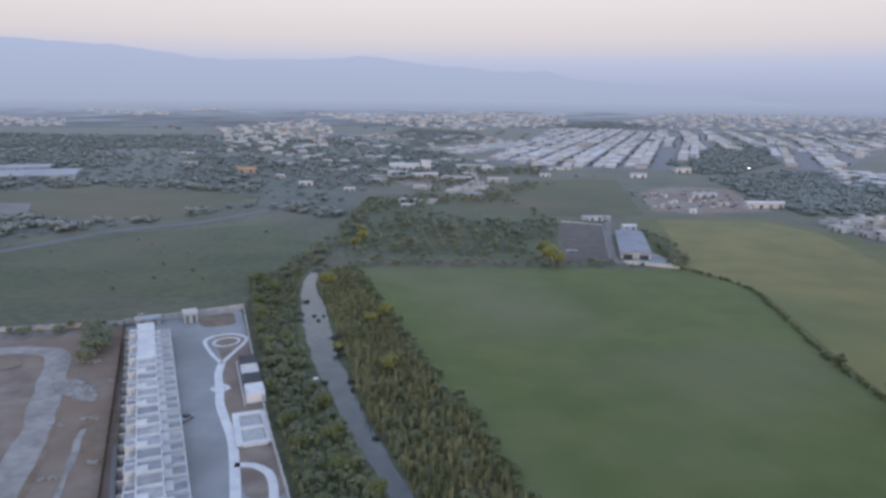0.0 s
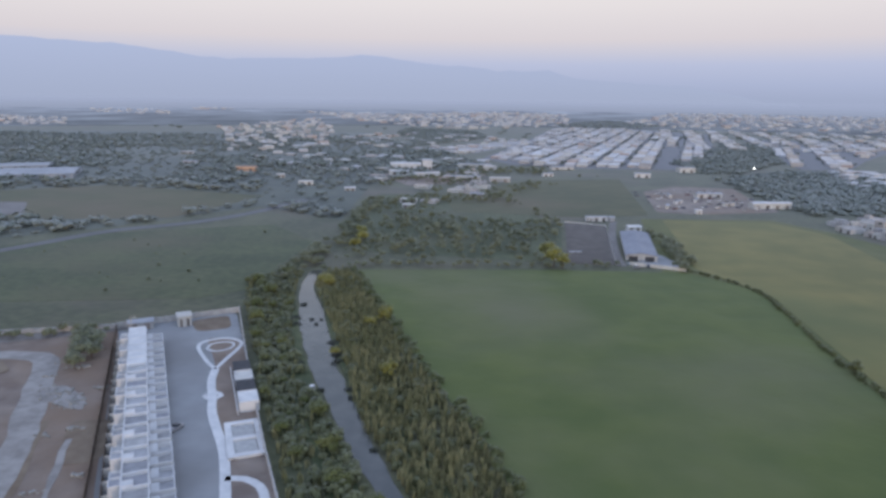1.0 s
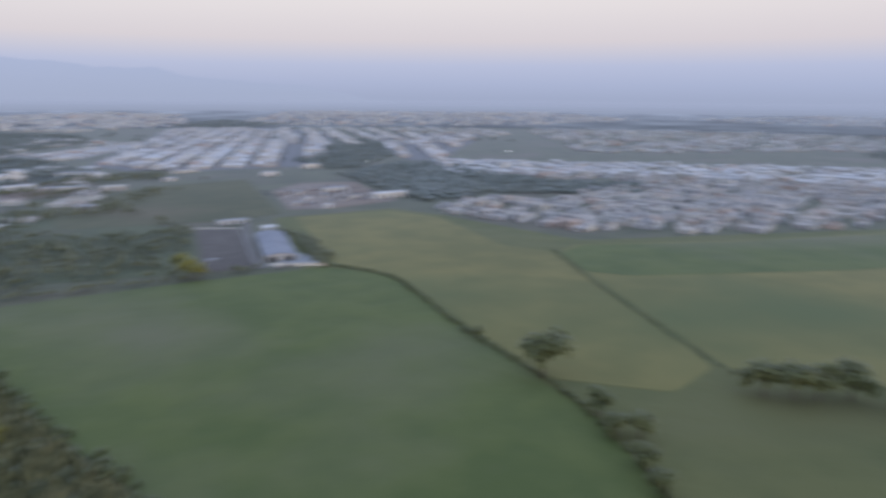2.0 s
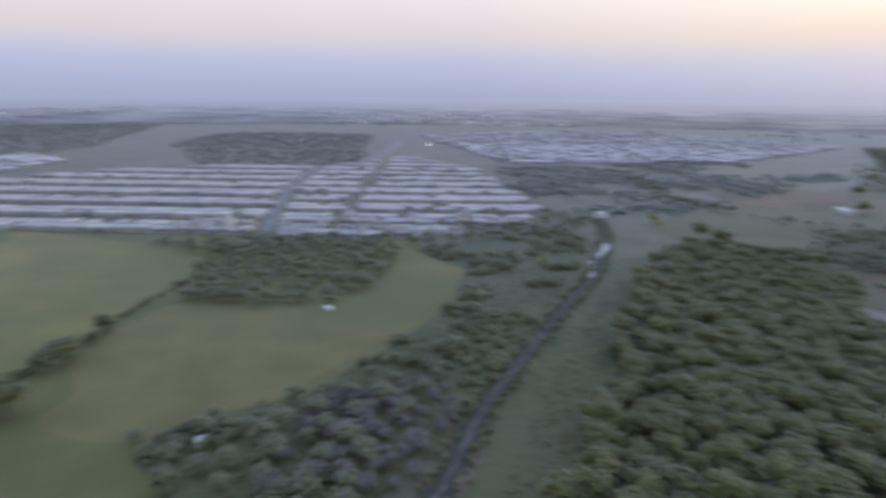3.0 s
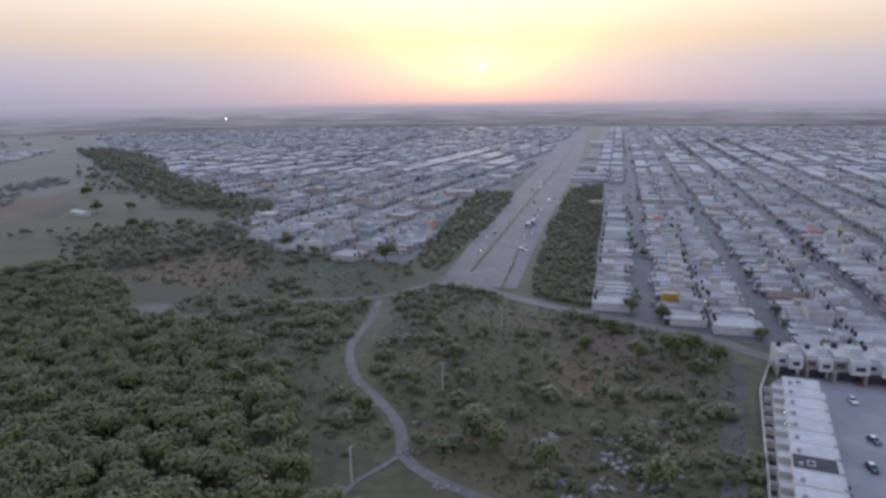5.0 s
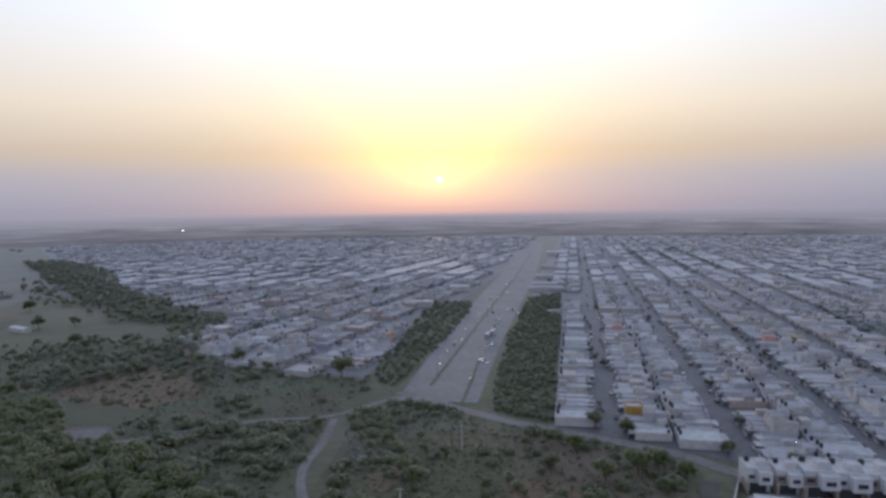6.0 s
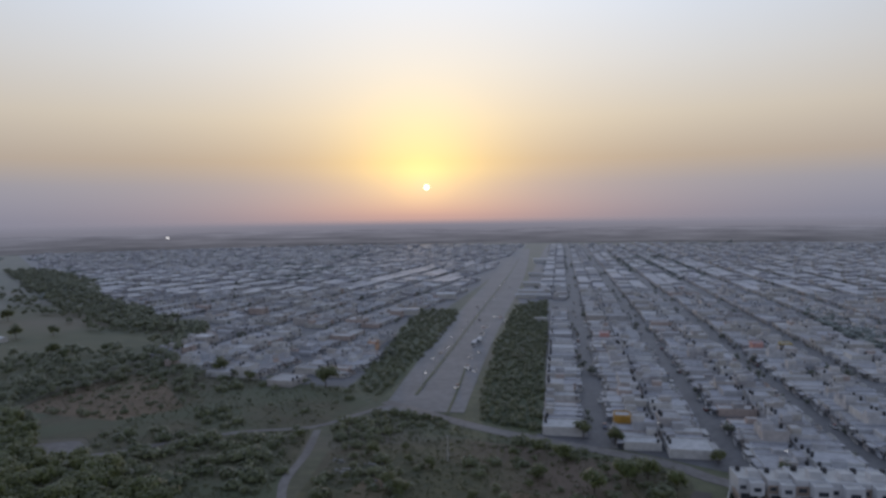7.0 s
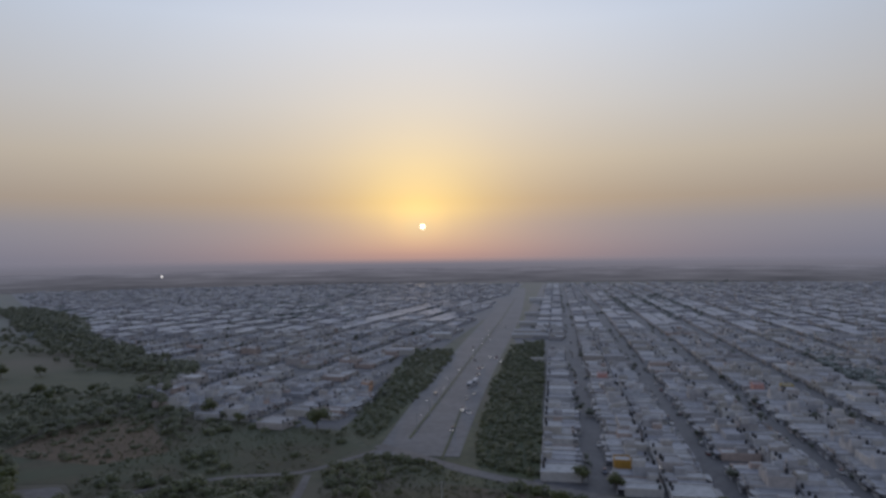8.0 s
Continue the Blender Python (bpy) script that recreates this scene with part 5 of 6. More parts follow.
DULL.mass("field_edge_trees", along([(-52, 362), (0, 364), (61, 365), (95, 366)], 4, rnd, 3, 0.4, 0.8) + along([(128, 362), (134, 385), (140, 420)], 5, rnd, 4, 0.8, 1.1), "dark bushes along the top of the green field")

# open country to the north and west
BACKLAND = [(-60, 400), (60, 380), (84, 490), (60, 640), (180, 800), (60, 900), (-70, 700)]
SMALL.mass("backland_trees", spots_in(BACKLAND, 7.5, rnd, 0.4, 1.2, 0.95, clump=60) + spots_in([(-60, 370), (60, 370), (66, 400), (80, 480), (40, 520), (-60, 520)], 8, rnd, 0.4, 1.0, 0.35), "small trees on overgrown land")
SCRUB_W = [(-260, 285), (-110, 300), (-78, 340), (-78, 420), (-120, 480), (-225, 440), (-330, 330)]
BUSH_DULL.mass("west_scrub", spots_in(SCRUB_W, 15, rnd, 0.2, 0.8, 0.4, clump=35), "scattered olive bushes on pasture", "shrubs")
COUNTRY = [(-75, 500), (-75, 700), (60, 900), (0, 1150), (-200, 1600), (-1300, 1500), (-900, 600), (-480, 330), (-340, 350), (-230, 460), (-150, 560)]
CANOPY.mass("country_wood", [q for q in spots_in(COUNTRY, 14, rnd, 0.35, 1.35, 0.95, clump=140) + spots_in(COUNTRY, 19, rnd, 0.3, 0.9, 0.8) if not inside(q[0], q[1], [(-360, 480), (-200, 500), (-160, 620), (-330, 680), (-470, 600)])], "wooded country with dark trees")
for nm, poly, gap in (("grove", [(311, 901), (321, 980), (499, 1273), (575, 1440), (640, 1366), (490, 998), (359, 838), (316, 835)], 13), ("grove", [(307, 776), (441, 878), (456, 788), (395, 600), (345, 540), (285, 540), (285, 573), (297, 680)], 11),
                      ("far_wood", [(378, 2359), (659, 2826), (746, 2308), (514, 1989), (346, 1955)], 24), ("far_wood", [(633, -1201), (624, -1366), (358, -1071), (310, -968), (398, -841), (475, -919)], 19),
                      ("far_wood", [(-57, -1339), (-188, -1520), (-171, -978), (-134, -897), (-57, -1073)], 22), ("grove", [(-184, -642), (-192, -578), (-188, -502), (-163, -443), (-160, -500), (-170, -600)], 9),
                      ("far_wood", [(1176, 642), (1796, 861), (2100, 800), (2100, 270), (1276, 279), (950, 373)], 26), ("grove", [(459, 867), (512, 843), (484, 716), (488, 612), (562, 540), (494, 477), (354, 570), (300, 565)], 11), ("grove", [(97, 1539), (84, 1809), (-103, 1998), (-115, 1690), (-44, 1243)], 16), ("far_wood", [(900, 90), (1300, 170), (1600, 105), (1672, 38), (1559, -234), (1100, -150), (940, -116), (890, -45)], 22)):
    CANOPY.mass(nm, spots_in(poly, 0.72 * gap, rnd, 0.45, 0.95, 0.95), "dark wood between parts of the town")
far = []
for n in range(420):
    a, r = rnd.uniform(0, 2 * math.pi), 1450 + 700 * rnd.random()
    if noise.noise((r * math.sin(a) / 420, r * math.cos(a) / 420, 7.7)) > -0.1:
        far.append((r * math.sin(a), r * math.cos(a), 0, rnd.uniform(0.8, 1.5), a))
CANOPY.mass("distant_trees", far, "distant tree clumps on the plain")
street = []
for x, y, t, w in TOWN:
    if rnd.random() < (0.34 if y > 850 else 0.14 if math.hypot(x, y) > 1250 else 0.2 if x < 130 else 0.26):
        k = rnd.choice((-1, 1))
        street.append((x + 10.5 * math.sin(t) + rnd.uniform(-2, 2), y - 10.5 * math.cos(t) + rnd.uniform(-2, 2), 0, rnd.uniform(0.3, 0.6) + 0.6 * rnd.random() ** 4, rnd.uniform(0, 6)))
for n in range(170):
    x, y, t, w = rnd.choice(TOWN)
    if math.hypot(x, y) < 1500:
        for _ in range(rnd.randint(2, 6)):
            street.append((x + 9.5 * math.sin(t) + rnd.gauss(0, 7), y - 9.5 * math.cos(t) + rnd.gauss(0, 7), 0, rnd.uniform(0.5, 1.05), rnd.uniform(0, 6)))
near = [q for q in street if math.hypot(q[0] - 28, q[1] - 10) < 480]
STREET.mass("street_trees", near, "dark trees along the streets of the town")
STREET.mass("street_trees", [q for q in street if q not in near], "dark trees in the distant town")
VERGE = [(65, -280), (39, -266), (42, -500), (47, -703), (76, -655), (76, -450), (70, -320)]
VERGE_L = [(120, -308), (138, -334), (146, -420), (154, -488), (165, -616), (130, -630), (120, -572), (117, -434)]
LOW.mass("verge_scrub", spots_in(VERGE, 4.0, rnd, 0.5, 1.2, 0.95) + spots_in(VERGE_L, 4.4, rnd, 0.4, 1.1, 0.9), "dark scrub on the strips beside the boulevard", "shrubs")
SMALL.mass("verge_trees", spots_in(VERGE, 14, rnd, 0.5, 0.9, 0.6) + spots_in(VERGE_L, 12, rnd, 0.4, 0.9, 0.6), "small dark trees on the strips beside the boulevard")
for n, (x, y, s) in enumerate(((22, -263, 1.15), (10, -256, 1.15), (-24, -240, 0.9), (-44, -232, 0.9), (152, -326, 2.0), (224, -350, 1.6), (198, -334, 1.1), (4, -290, 0.7))):
    MESQUITE.plant(x, y, 0, s, n, n % 4, "round dark tree beside the edge of the town", "trees at the edge of the town")


# ---- the walled estate by the canal ----
rnd = random.Random(21)
ROW_A, ROW_B = Vector((-108.7, 243.0)), Vector((-50.0, 107.5))
AX = (ROW_B - ROW_A).normalized()
ROW_TURN = math.degrees(math.atan2(AX.y, AX.x))


def townhouse(k):
    """Two-storey white terraced house: x along the row, front to +y."""
    e = empty("townhouse", "new white two-storey terraced house with parapet roof", "house", "terraced houses of the estate")
    flip = 1 if k % 2 else -1
    one("main_block", e, lambda b: b.shell(0, -1.5, 0, 6.15, 5.8, 6.6, M["white"], M["white"] if k < 2 else M["roof"], 0.8 if k > 1 else 0.12, 0.28))
    if k > 2:
        one("stair_tower", e, lambda b: b.shell(flip * 1.7, -3.0, 5.9, 2.5, 2.4, 1.0, M["white"], M["white"], 0.1, 0.15))
    one("rear_block", e, lambda b: b.shell(-flip * 1.0, -5.7, 0, 3.9, 2.6, 6.2 if k % 2 else 5.4, M["white"], M["roof"], 0.5, 0.22))

    def patio(b):
        b.box(-3.0, -7.6, 0, 0.16, 3.0, 2.2, M["offwhite"])
        # dark back wall: the shadow in the small yards is put into its colour
        b.box(0, -9.0, 0, 6.15, 0.16, 2.2, M["dark_wood"])
    one("patio_wall", e, patio)
    one("front_block", e, lambda b: b.shell(-flip * 0.3, 4.0, 0, 5.5, 5.2, 3.9 if k % 2 else 3.4, M["white"], M["roof"], 1.0, 0.3))
    one("porch_slab", e, lambda b: b.box(flip * 0.4, 2.4, 3.35, 4.6, 1.8, 0.22, M["white"]))
    door = one("front_door", e, lambda b: b.box(-flip * 1.6, 6.63, 0, 1.0, 0.1, 2.1, M["door"]))
    one("door_handle", door, lambda b: b.box(-flip * 1.25, 6.7, 1.0, 0.06, 0.08, 0.2, M["chrome"]), "small steel handle")
    for nm, x, y, z in (("front_window", flip * 1.0, 6.63, 0.9), ("upper_window", flip * 0.9, 1.43, 4.3), ("rear_window", flip * 2.0, -4.43, 4.2)):
        win = one(nm, e, lambda b: b.box(x, y, z, 1.7, 0.1, 1.3, M["glass"]))
        one("sill", win, lambda b: b.box(x, y, z - 0.12, 1.95, 0.16, 0.12, M["white"]), "white window sill")
        one("lintel", win, lambda b: b.box(x, y, z + 1.3, 1.95, 0.16, 0.12, M["white"]), "white window lintel")
    return e


def build_row():
    made = [townhouse(k) for k in range(4)]
    n = int((ROW_B - ROW_A).length / 6.2)
    for i in range(n):
        q = ROW_A + AX * (6.2 * i + 3.1)
        m = pose(q.x, q.y, 0.1, 0, 0, ROW_TURN)
        k = (i % 2) + (0 if i < 6 else 2)
        if i in (0, 1, 6, 7):
            made[k].matrix_basis = m
        else:
            copy_thing(made[k], m)


build_row()


def wall_run(name, pts, h, t, mat, label):
    b = Build()
    for (x0, y0), (x1, y1) in zip(pts, pts[1:]):
        d = math.hypot(x1 - x0, y1 - y0)
        b.box(d / 2, 0, 0, d + t, t, h, mat, math.atan2(y1 - y0, x1 - x0), (x0, y0), 0.04)
        for k in range(int(d / 6) + 1):
            b.box(k * 6, 0, 0, t * 1.8, t * 1.8, h + 0.15, mat, math.atan2(y1 - y0, x1 - x0), (x0, y0))
    return b.thing(name, label, "wall", "structure")


wall_run("wall_estate", [(-126, 259), (-105, 270), (-85, 281), (-63, 217), (-45, 167), (-35, 141), (-20, 100)], 2.5, 0.25, M["concrete"], "pale concrete boundary wall of the estate")
DULL.mass("site_bushes", along([(-165, 246), (-150, 249), (-140, 252), (-128, 254)], 2.6, rnd, 2.5, 0.35, 0.75), "dusty bushes along the site's back wall", "shrubs")
wall_run("wall_site", [(-126, 259), (-76, 136), (-60, 98)], 2.2, 0.2, M["dark_wood"], "dark site fence behind the terraces")
wall_run("wall_pasture", [(-235, 244), (-168, 250), (-126, 259)], 2.0, 0.2, M["concrete"], "pale wall between site and pasture")
land("lawn_plot", [(-88, 250), (-75, 250), (-63, 217), (-45, 167), (-35, 141), (-44, 139), (-53, 160), (-66, 190), (-72, 212), (-78, 228)], 0.13, M["soil"], "bare beds of the new park")
PATHS = [([(-46, 138), (-51, 154), (-56, 168), (-65, 187), (-69, 199), (-73, 210), (-75, 220)], 2.6), ([(-75, 220), (-81, 228), (-88, 241), (-86, 247), (-80, 249.5), (-74, 246), (-73, 240), (-74, 231), (-75, 220)], 1.4),
         ([(-84, 238), (-84, 243), (-80, 245.5), (-76, 244), (-76, 239), (-80, 236), (-84, 238)], 0.9), ([(-51, 154), (-46.5, 154), (-42, 151), (-39.5, 146), (-37.5, 139)], 2.2)]
for pts, w in PATHS:
    ribbon(pts, w, 0.22, M["white"], 0.03, 0.1, 2).thing("park_path", "pale concrete footpath of the new park", "path", "structure")
ribbon([(-71.5, 199.5), (-69, 202), (-66.5, 199.5), (-69, 197), (-71.5, 199.5)], 1.6, 0.24, M["white"], 0, 0.1, 1.5).thing("park_circle", "pale paved ring round a planter", "path", "structure")


def clubhouse():
    e = empty("clubhouse", "row of white park rooms with dark canopies at the wall", "pavilion", m=pose(-60.5, 204, 0.1, 0, 0, -69.5))
    one("room", e, lambda b: b.shell(-5.0, 0, 0, 7.4, 5.4, 3.2, M["white"], M["offwhite"], 0.4, 0.25))
    one("canopy", e, lambda b: (b.box(-13.2, 0, 2.9, 7.6, 5.4, 0.25, M["dark"]), b.box(-16.7, 2.4, 0, 0.2, 0.2, 2.9, M["steel"]), b.box(-16.7, -2.4, 0, 0.2, 0.2, 2.9, M["steel"])), "dark flat canopy")
    one("canopy", e, lambda b: (b.box(3.2, 0, 2.9, 8.0, 5.6, 0.25, M["dark"]), b.box(7.0, 2.5, 0, 0.2, 0.2, 2.9, M["steel"]), b.box(7.0, -2.5, 0, 0.2, 0.2, 2.9, M["steel"])), "dark flat canopy")
    one("room", e, lambda b: b.shell(11.6, 0, 0, 8.0, 5.6, 3.2, M["white"], M["white"], 0.15, 0.25))
    one("side_wall", e, lambda b: b.box(0, -3.3, 0, 34, 0.3, 1.4, M["white"]))
    p = empty("swimming_pool", "two sunken empty pool basins in a white terrace", "pool", m=pose(-52, 173, 0.1, 0, 0, -69.5))

    def deck(b):
        for x, sx, y, sy in ((-9.1, 1.8, 0, 9), (9.1, 1.8, 0, 9), (0, 1.6, 0, 9), (0, 20, -3.7, 1.8), (0, 20, 3.9, 1.4)):
            b.box(x, y, 0, sx, sy, 0.75 if sx < 20 else 0.7, M["white"])
    one("terrace", p, deck)
    one("basin", p, lambda b: b.box(-4.5, 0, 0.05, 7.3, 6.0, 0.2, M["concrete"]))
    one("basin", p, lambda b: b.box(4.5, 0, 0.05, 7.3, 6.0, 0.2, M["concrete"]))


clubhouse()


def shed(name, x, y, turn, w, d, h, roof, label, wall="offwhite", ridge=1.0, category="shed", doors=2):
    """A gabled hall: walls with doors and a sheet roof that overhangs them."""
    e = empty(name, label, category, m=pose(x, y, 0.1, 0, 0, turn))
    one("body", e, lambda b: b.box(0, 0, 0, w, d, h, M[wall]))

    def top(b):
        hw, hd = w / 2 + 0.4, d / 2 + 0.4
        for s in (-1, 1):
            b.add([(-hw, 0, h + ridge), (hw, 0, h + ridge), (hw, s * hd, h), (-hw, s * hd, h), (-hw, 0, h + ridge - 0.15), (hw, 0, h + ridge - 0.15), (hw, s * hd, h - 0.15), (-hw, s * hd, h - 0.15)],
                  [(0, 1, 2, 3), (7, 6, 5, 4), (0, 3, 7, 4), (1, 5, 6, 2), (3, 2, 6, 7)], M[roof])
        for s in (-1, 1):
            b.add([(s * w / 2, -d / 2, h), (s * w / 2, d / 2, h), (s * w / 2, 0, h + ridge - 0.02)], [(0, 1, 2)], M[wall])
    one("roof", e, top)
    for i in range(doors):
        one("door", e, lambda b: b.box(-w / 2 + (i + 0.5) * w / doors, -d / 2 - 0.03, 0, min(3.0, w * 0.2), 0.12, min(h * 0.75, 3.2), M["door"]))
    one("window", e, lambda b: b.box(w / 2 + 0.02, 0, h * 0.45, 0.1, d * 0.4, 0.9, M["glass"]))
    return e


# site and compound buildings
shed("site_office", -117, 260, 25, 9, 5, 3, "sheet", "low grey site office by the wall", "concrete", 0.4)
shed("gatehouse", -102, 265, 25, 5, 6, 4.2, "offwhite", "pale square gatehouse at the estate wall", "offwhite", 0.2, "gatehouse")
shed("store", -184, 246, 10, 9, 8, 5, "white", "white block building at the pasture wall", "white", 0.3, "building")
CHUNKS = []
for k in range(5):
    b = Build()
    b.box(0, 0, 0, 1.0 + 0.15 * k, 0.8 + 0.1 * (k % 3), 0.6, M["rubble"], 0.3 * k, (0, 0), 0.12)
    CHUNKS.append(b.mesh("block"))


def rubble(x, y, n, spread, size, label, group):
    e = empty("rubble_heap", label, "rubble", group, pose(x, y, 0.05))
    for i in range(n):
        o = new("block", CHUNKS[i % 5])
        o.parent = e
        s = size * rnd.uniform(0.4, 1.3)
        o.matrix_basis = Matrix.LocRotScale((rnd.gauss(0, spread), rnd.gauss(0, 0.7 * spread), 0.02), Euler((0, 0, rnd.uniform(0, 6))), (s, s * rnd.uniform(0.6, 1.2), s * rnd.uniform(0.5, 1.1)))


for n in range(46):
    x, y = rnd.uniform(-150, -85), rnd.uniform(120, 250)
    if inside(x, y, [(-150, 250), (-124, 252), (-82, 150), (-70, 120), (-95, 120), (-118, 190)]):
        rubble(x, y, 7, 1.2, 1.0, "heap of pale broken blocks on bare soil", "rubble heaps")

for k, (x, y) in enumerate(((-120, 203), (-115, 200), (-110, 197), (-106, 192), (-112, 192), (-118, 197))):
    rubble(x, y, 16, 2.2, 0.7, "pale spill of broken blocks on the site", "rubble heaps")
land("pale_spoil", [(-122, 204), (-117, 206), (-111, 201), (-105, 195), (-103, 189), (-108, 190), (-113, 193), (-119, 195), (-124, 200)], 0.19, M["site_dirt"], "pale dust spilled on the soil", "structure")
ribbon([(-90, 118), (-96, 140), (-104, 165), (-110, 182)], (3, 2), 0.13, M["brown"], 0.4).thing("site_ruts", "brown wheel ruts across the site", "track", "structure")
ribbon([(-84, 128), (-90, 148), (-98, 172)], 1.6, 0.15, M["site_dirt"], 0.5).thing("site_ruts", "pale wheel ruts across the site", "track", "structure")
land("brown_spoil", [(-103, 182), (-92, 184), (-84, 162), (-94, 158)], 0.14, M["brown"], "brown levelled earth on the site", "structure")
land("sand_heap", [(-160, 222), (-150, 226), (-140, 216), (-150, 210)], 0.3, M["brown"], "tan sand spread on the site", "structure")
for x, y, s in ((-121, 219, 1.1), (-123, 226, 1.3), (-126, 232, 1.3), (-129, 239, 1.3), (-126, 243, 1.1), (-120, 228, 1.2), (-122, 236, 1.3), (-132, 244, 1.0)):
    DULL.plant(x, y, 0, s, x, 1, "dark dusty tree kept standing on the site", "site trees")

# farm beside the green field
farm = empty("farm_hall", "wide grey tin-roofed hall beside a walled yard", "barn", m=pose(118.5, 415, 0.1, 0, 0, -11.5))


def hall_roof(b):
    for s in (-1, 1):
        b.add([(0, -35.5, 4.9), (0, 35.5, 4.9), (s * 9, 35.5, 3.5), (s * 9, -35.5, 3.5), (0, -35.5, 4.7), (0, 35.5, 4.7), (s * 9, 35.5, 3.3), (s * 9, -35.5, 3.3)],
              [(0, 1, 2, 3), (7, 6, 5, 4), (0, 3, 7, 4), (1, 5, 6, 2), (3, 2, 6, 7)], M["old_sheet"])


one("roof", farm, hall_roof)
one("body", farm, lambda b: (b.box(0, 0, 0, 17, 70, 3.4, M["concrete"]), b.add([(-8.5, -35, 3.4), (8.5, -35, 3.4), (0, -35, 4.7)], [(0, 1, 2)], M["concrete"])))
# solid panels; the shade inside open doorways is put into their colour
for x in (-4.5, 4.5):
    one("gate", farm, lambda b: b.box(x, -35.05, 0, 5, 0.2, 2.8, M["dark"]), "dark panel painted as an open doorway")
land("farm_yard", [(101, 378), (103, 372), (129, 359), (132, 366), (128, 396), (120, 400), (113, 380)], 0.14, M["estate_concrete"], "pale concrete yard of the farm")
wall_run("wall_farm", [(103, 372), (129, 359), (132, 366)], 1.8, 0.3, M["offwhite"], "pale wall along the farmyard")
DULL.mass("farm_trees", along([(134, 372), (137, 395), (138, 425), (136, 445)], 5, rnd, 4, 0.7, 1.2), "dark trees behind the farm hall")
shed("cottage", 131, 470, 0, 9, 7, 3.6, "white", "small white farm cottage", "white", 0.8, "house")
for x, w in ((108, 4), (116, 11), (125, 4)):
    shed("stable", x, 509, 2, w, 5, 3.2, "sheet", "low white stable beside the riding ground", "white", 0.6)
wall_run("wall_paddock", [(89, 501), (116, 488), (95, 371)], 1.0, 0.12, M["offwhite"], "pale low wall round the riding ground")
shed("feed_trough", 78, 400, 5, 7, 1.6, 1.0, "sheet", "pale feed trough in the riding ground", "concrete", 0.2, "trough", 1)
shed("shelter", 66, 385, 5, 6, 4, 2.6, "white", "small white shelter under yellow trees", "white", 0.4)

# larger buildings in the country
shed("warehouse", -48, 868, 2, 38, 16, 7, "white", "long white warehouse with a low gable", "white", 1.0, "warehouse", 5)
shed("office_block", -21, 866, 2, 12, 14, 12, "white", "tall white office block", "white", 0.2, "building")
shed("greenhouse", -470, 742, 20, 135, 70, 5, "sheet", "very wide pale greenhouse hall", "sheet", 1.5, "hall", 8)
shed("greenhouse", -510, 815, 20, 80, 40, 5, "sheet", "wide pale greenhouse hall", "sheet", 1.5, "hall", 6)
shed("depot", 302, 862, 4, 20, 12, 6, "sheet", "grey hall at the edge of the grove", "offwhite", 0.5, "hall", 2)
shed("workshop", -234, 818, 5, 22, 12, 6, "tan", "salmon workshop with a tan roof", "terracotta", 0.6, "workshop")
for x, y, w, d in ((-30, 590, 14, 8), (-28, 560, 10, 7), (20, 755, 40, 10), (-50, 800, 26, 10), (-20, 780, 30, 8), (60, 740, 22, 8), (-110, 1240, 26, 12), (-150, 1290, 24, 10), (-140, 700, 14, 8), (-180, 760, 9, 7), (-90, 660, 10, 7), (30, 620, 12, 8),
                   (150, 880, 30, 10), (230, 800, 18, 9), (120, 800, 12, 8), (-330, 900, 18, 8), (-260, 980, 14, 8), (-390, 1050, 20, 10), (40, 900, 44, 10)):
    shed("outbuilding", x, y, rnd.uniform(-15, 15), w, d, rnd.uniform(3, 5), rnd.choice(("sheet", "white", "offwhite")), "low pale building among trees", rnd.choice(("offwhite", "white", "concrete")), 0.7, "building")
shed("market_hall", 154, -708, 4, 20, 14, 6, "white", "white-roofed hall beside the boulevard", "offwhite", 0.8, "hall", 3)
shed("hall", 171, -590, 4, 24, 14, 5, "sheet", "pale blue-grey hall beside the boulevard", "offwhite", 0.6, "hall", 2)
shed("supermarket", 67, -1262, 1, 38, 22, 7, "white", "pale-roofed store far along the boulevard", "white", 0.4, "store", 3)
for y in (-722, -760, -850, -985):
    shed("depot", 62, y, 1, 37, 15, 4, "sheet", "grey-roofed depot beside the boulevard", "offwhite", 0.5, "depot", 2)
shed("kiosk", 49, -560, 3, 10, 4, 3, "offwhite", "pale long hut in dark scrub", "offwhite", 0.3, "hut", 1)
for x, y, t, wl in ((6.0, -277, 90, "orange"), (2.0, -475, 90, "pink"), (-90, -446, 90, "pink"), (-107, -446, 90, "ochre"), (155, -426, 83, "terracotta")):
    e = empty("painted_house", "brightly painted two-storey house among pale ones", "house", m=pose(x, y, 0.1, 0, 0, t))
    one("body", e, lambda b: b.shell(0, 0, 0, 7.0, 6.4, 6.4, M[wl], M["roof"], 0.5, 0.2))
    for k in (-1.7, 1.7):
        one("window", e, lambda b: b.box(k, 3.18, 4.4, 1.4, 0.12, 1.2, M["glass"]))
    one("door", e, lambda b: b.box(-1.5, 3.18, 0, 1.1, 0.12, 2.1, M["door"]))
shed("pump_house", 470, -224, 20, 7, 6, 4, "white", "small white pump house above the weir", "white", 0.3, "pump house", 1)
shed("hut", 182, 45, 12, 3, 2.4, 1.8, "white", "small white hut in the scrub", "white", 0.3, "hut", 1)
shed("field_hut", 289, 1, 30, 3, 2.2, 1.5, "white", "small white hut at the wood's edge", "white", 0.3, "hut", 1)
shed("barn", 445, -428, -20, 20, 6, 3.2, "white", "long pale barn on the pasture", "offwhite", 0.8, "barn", 3)

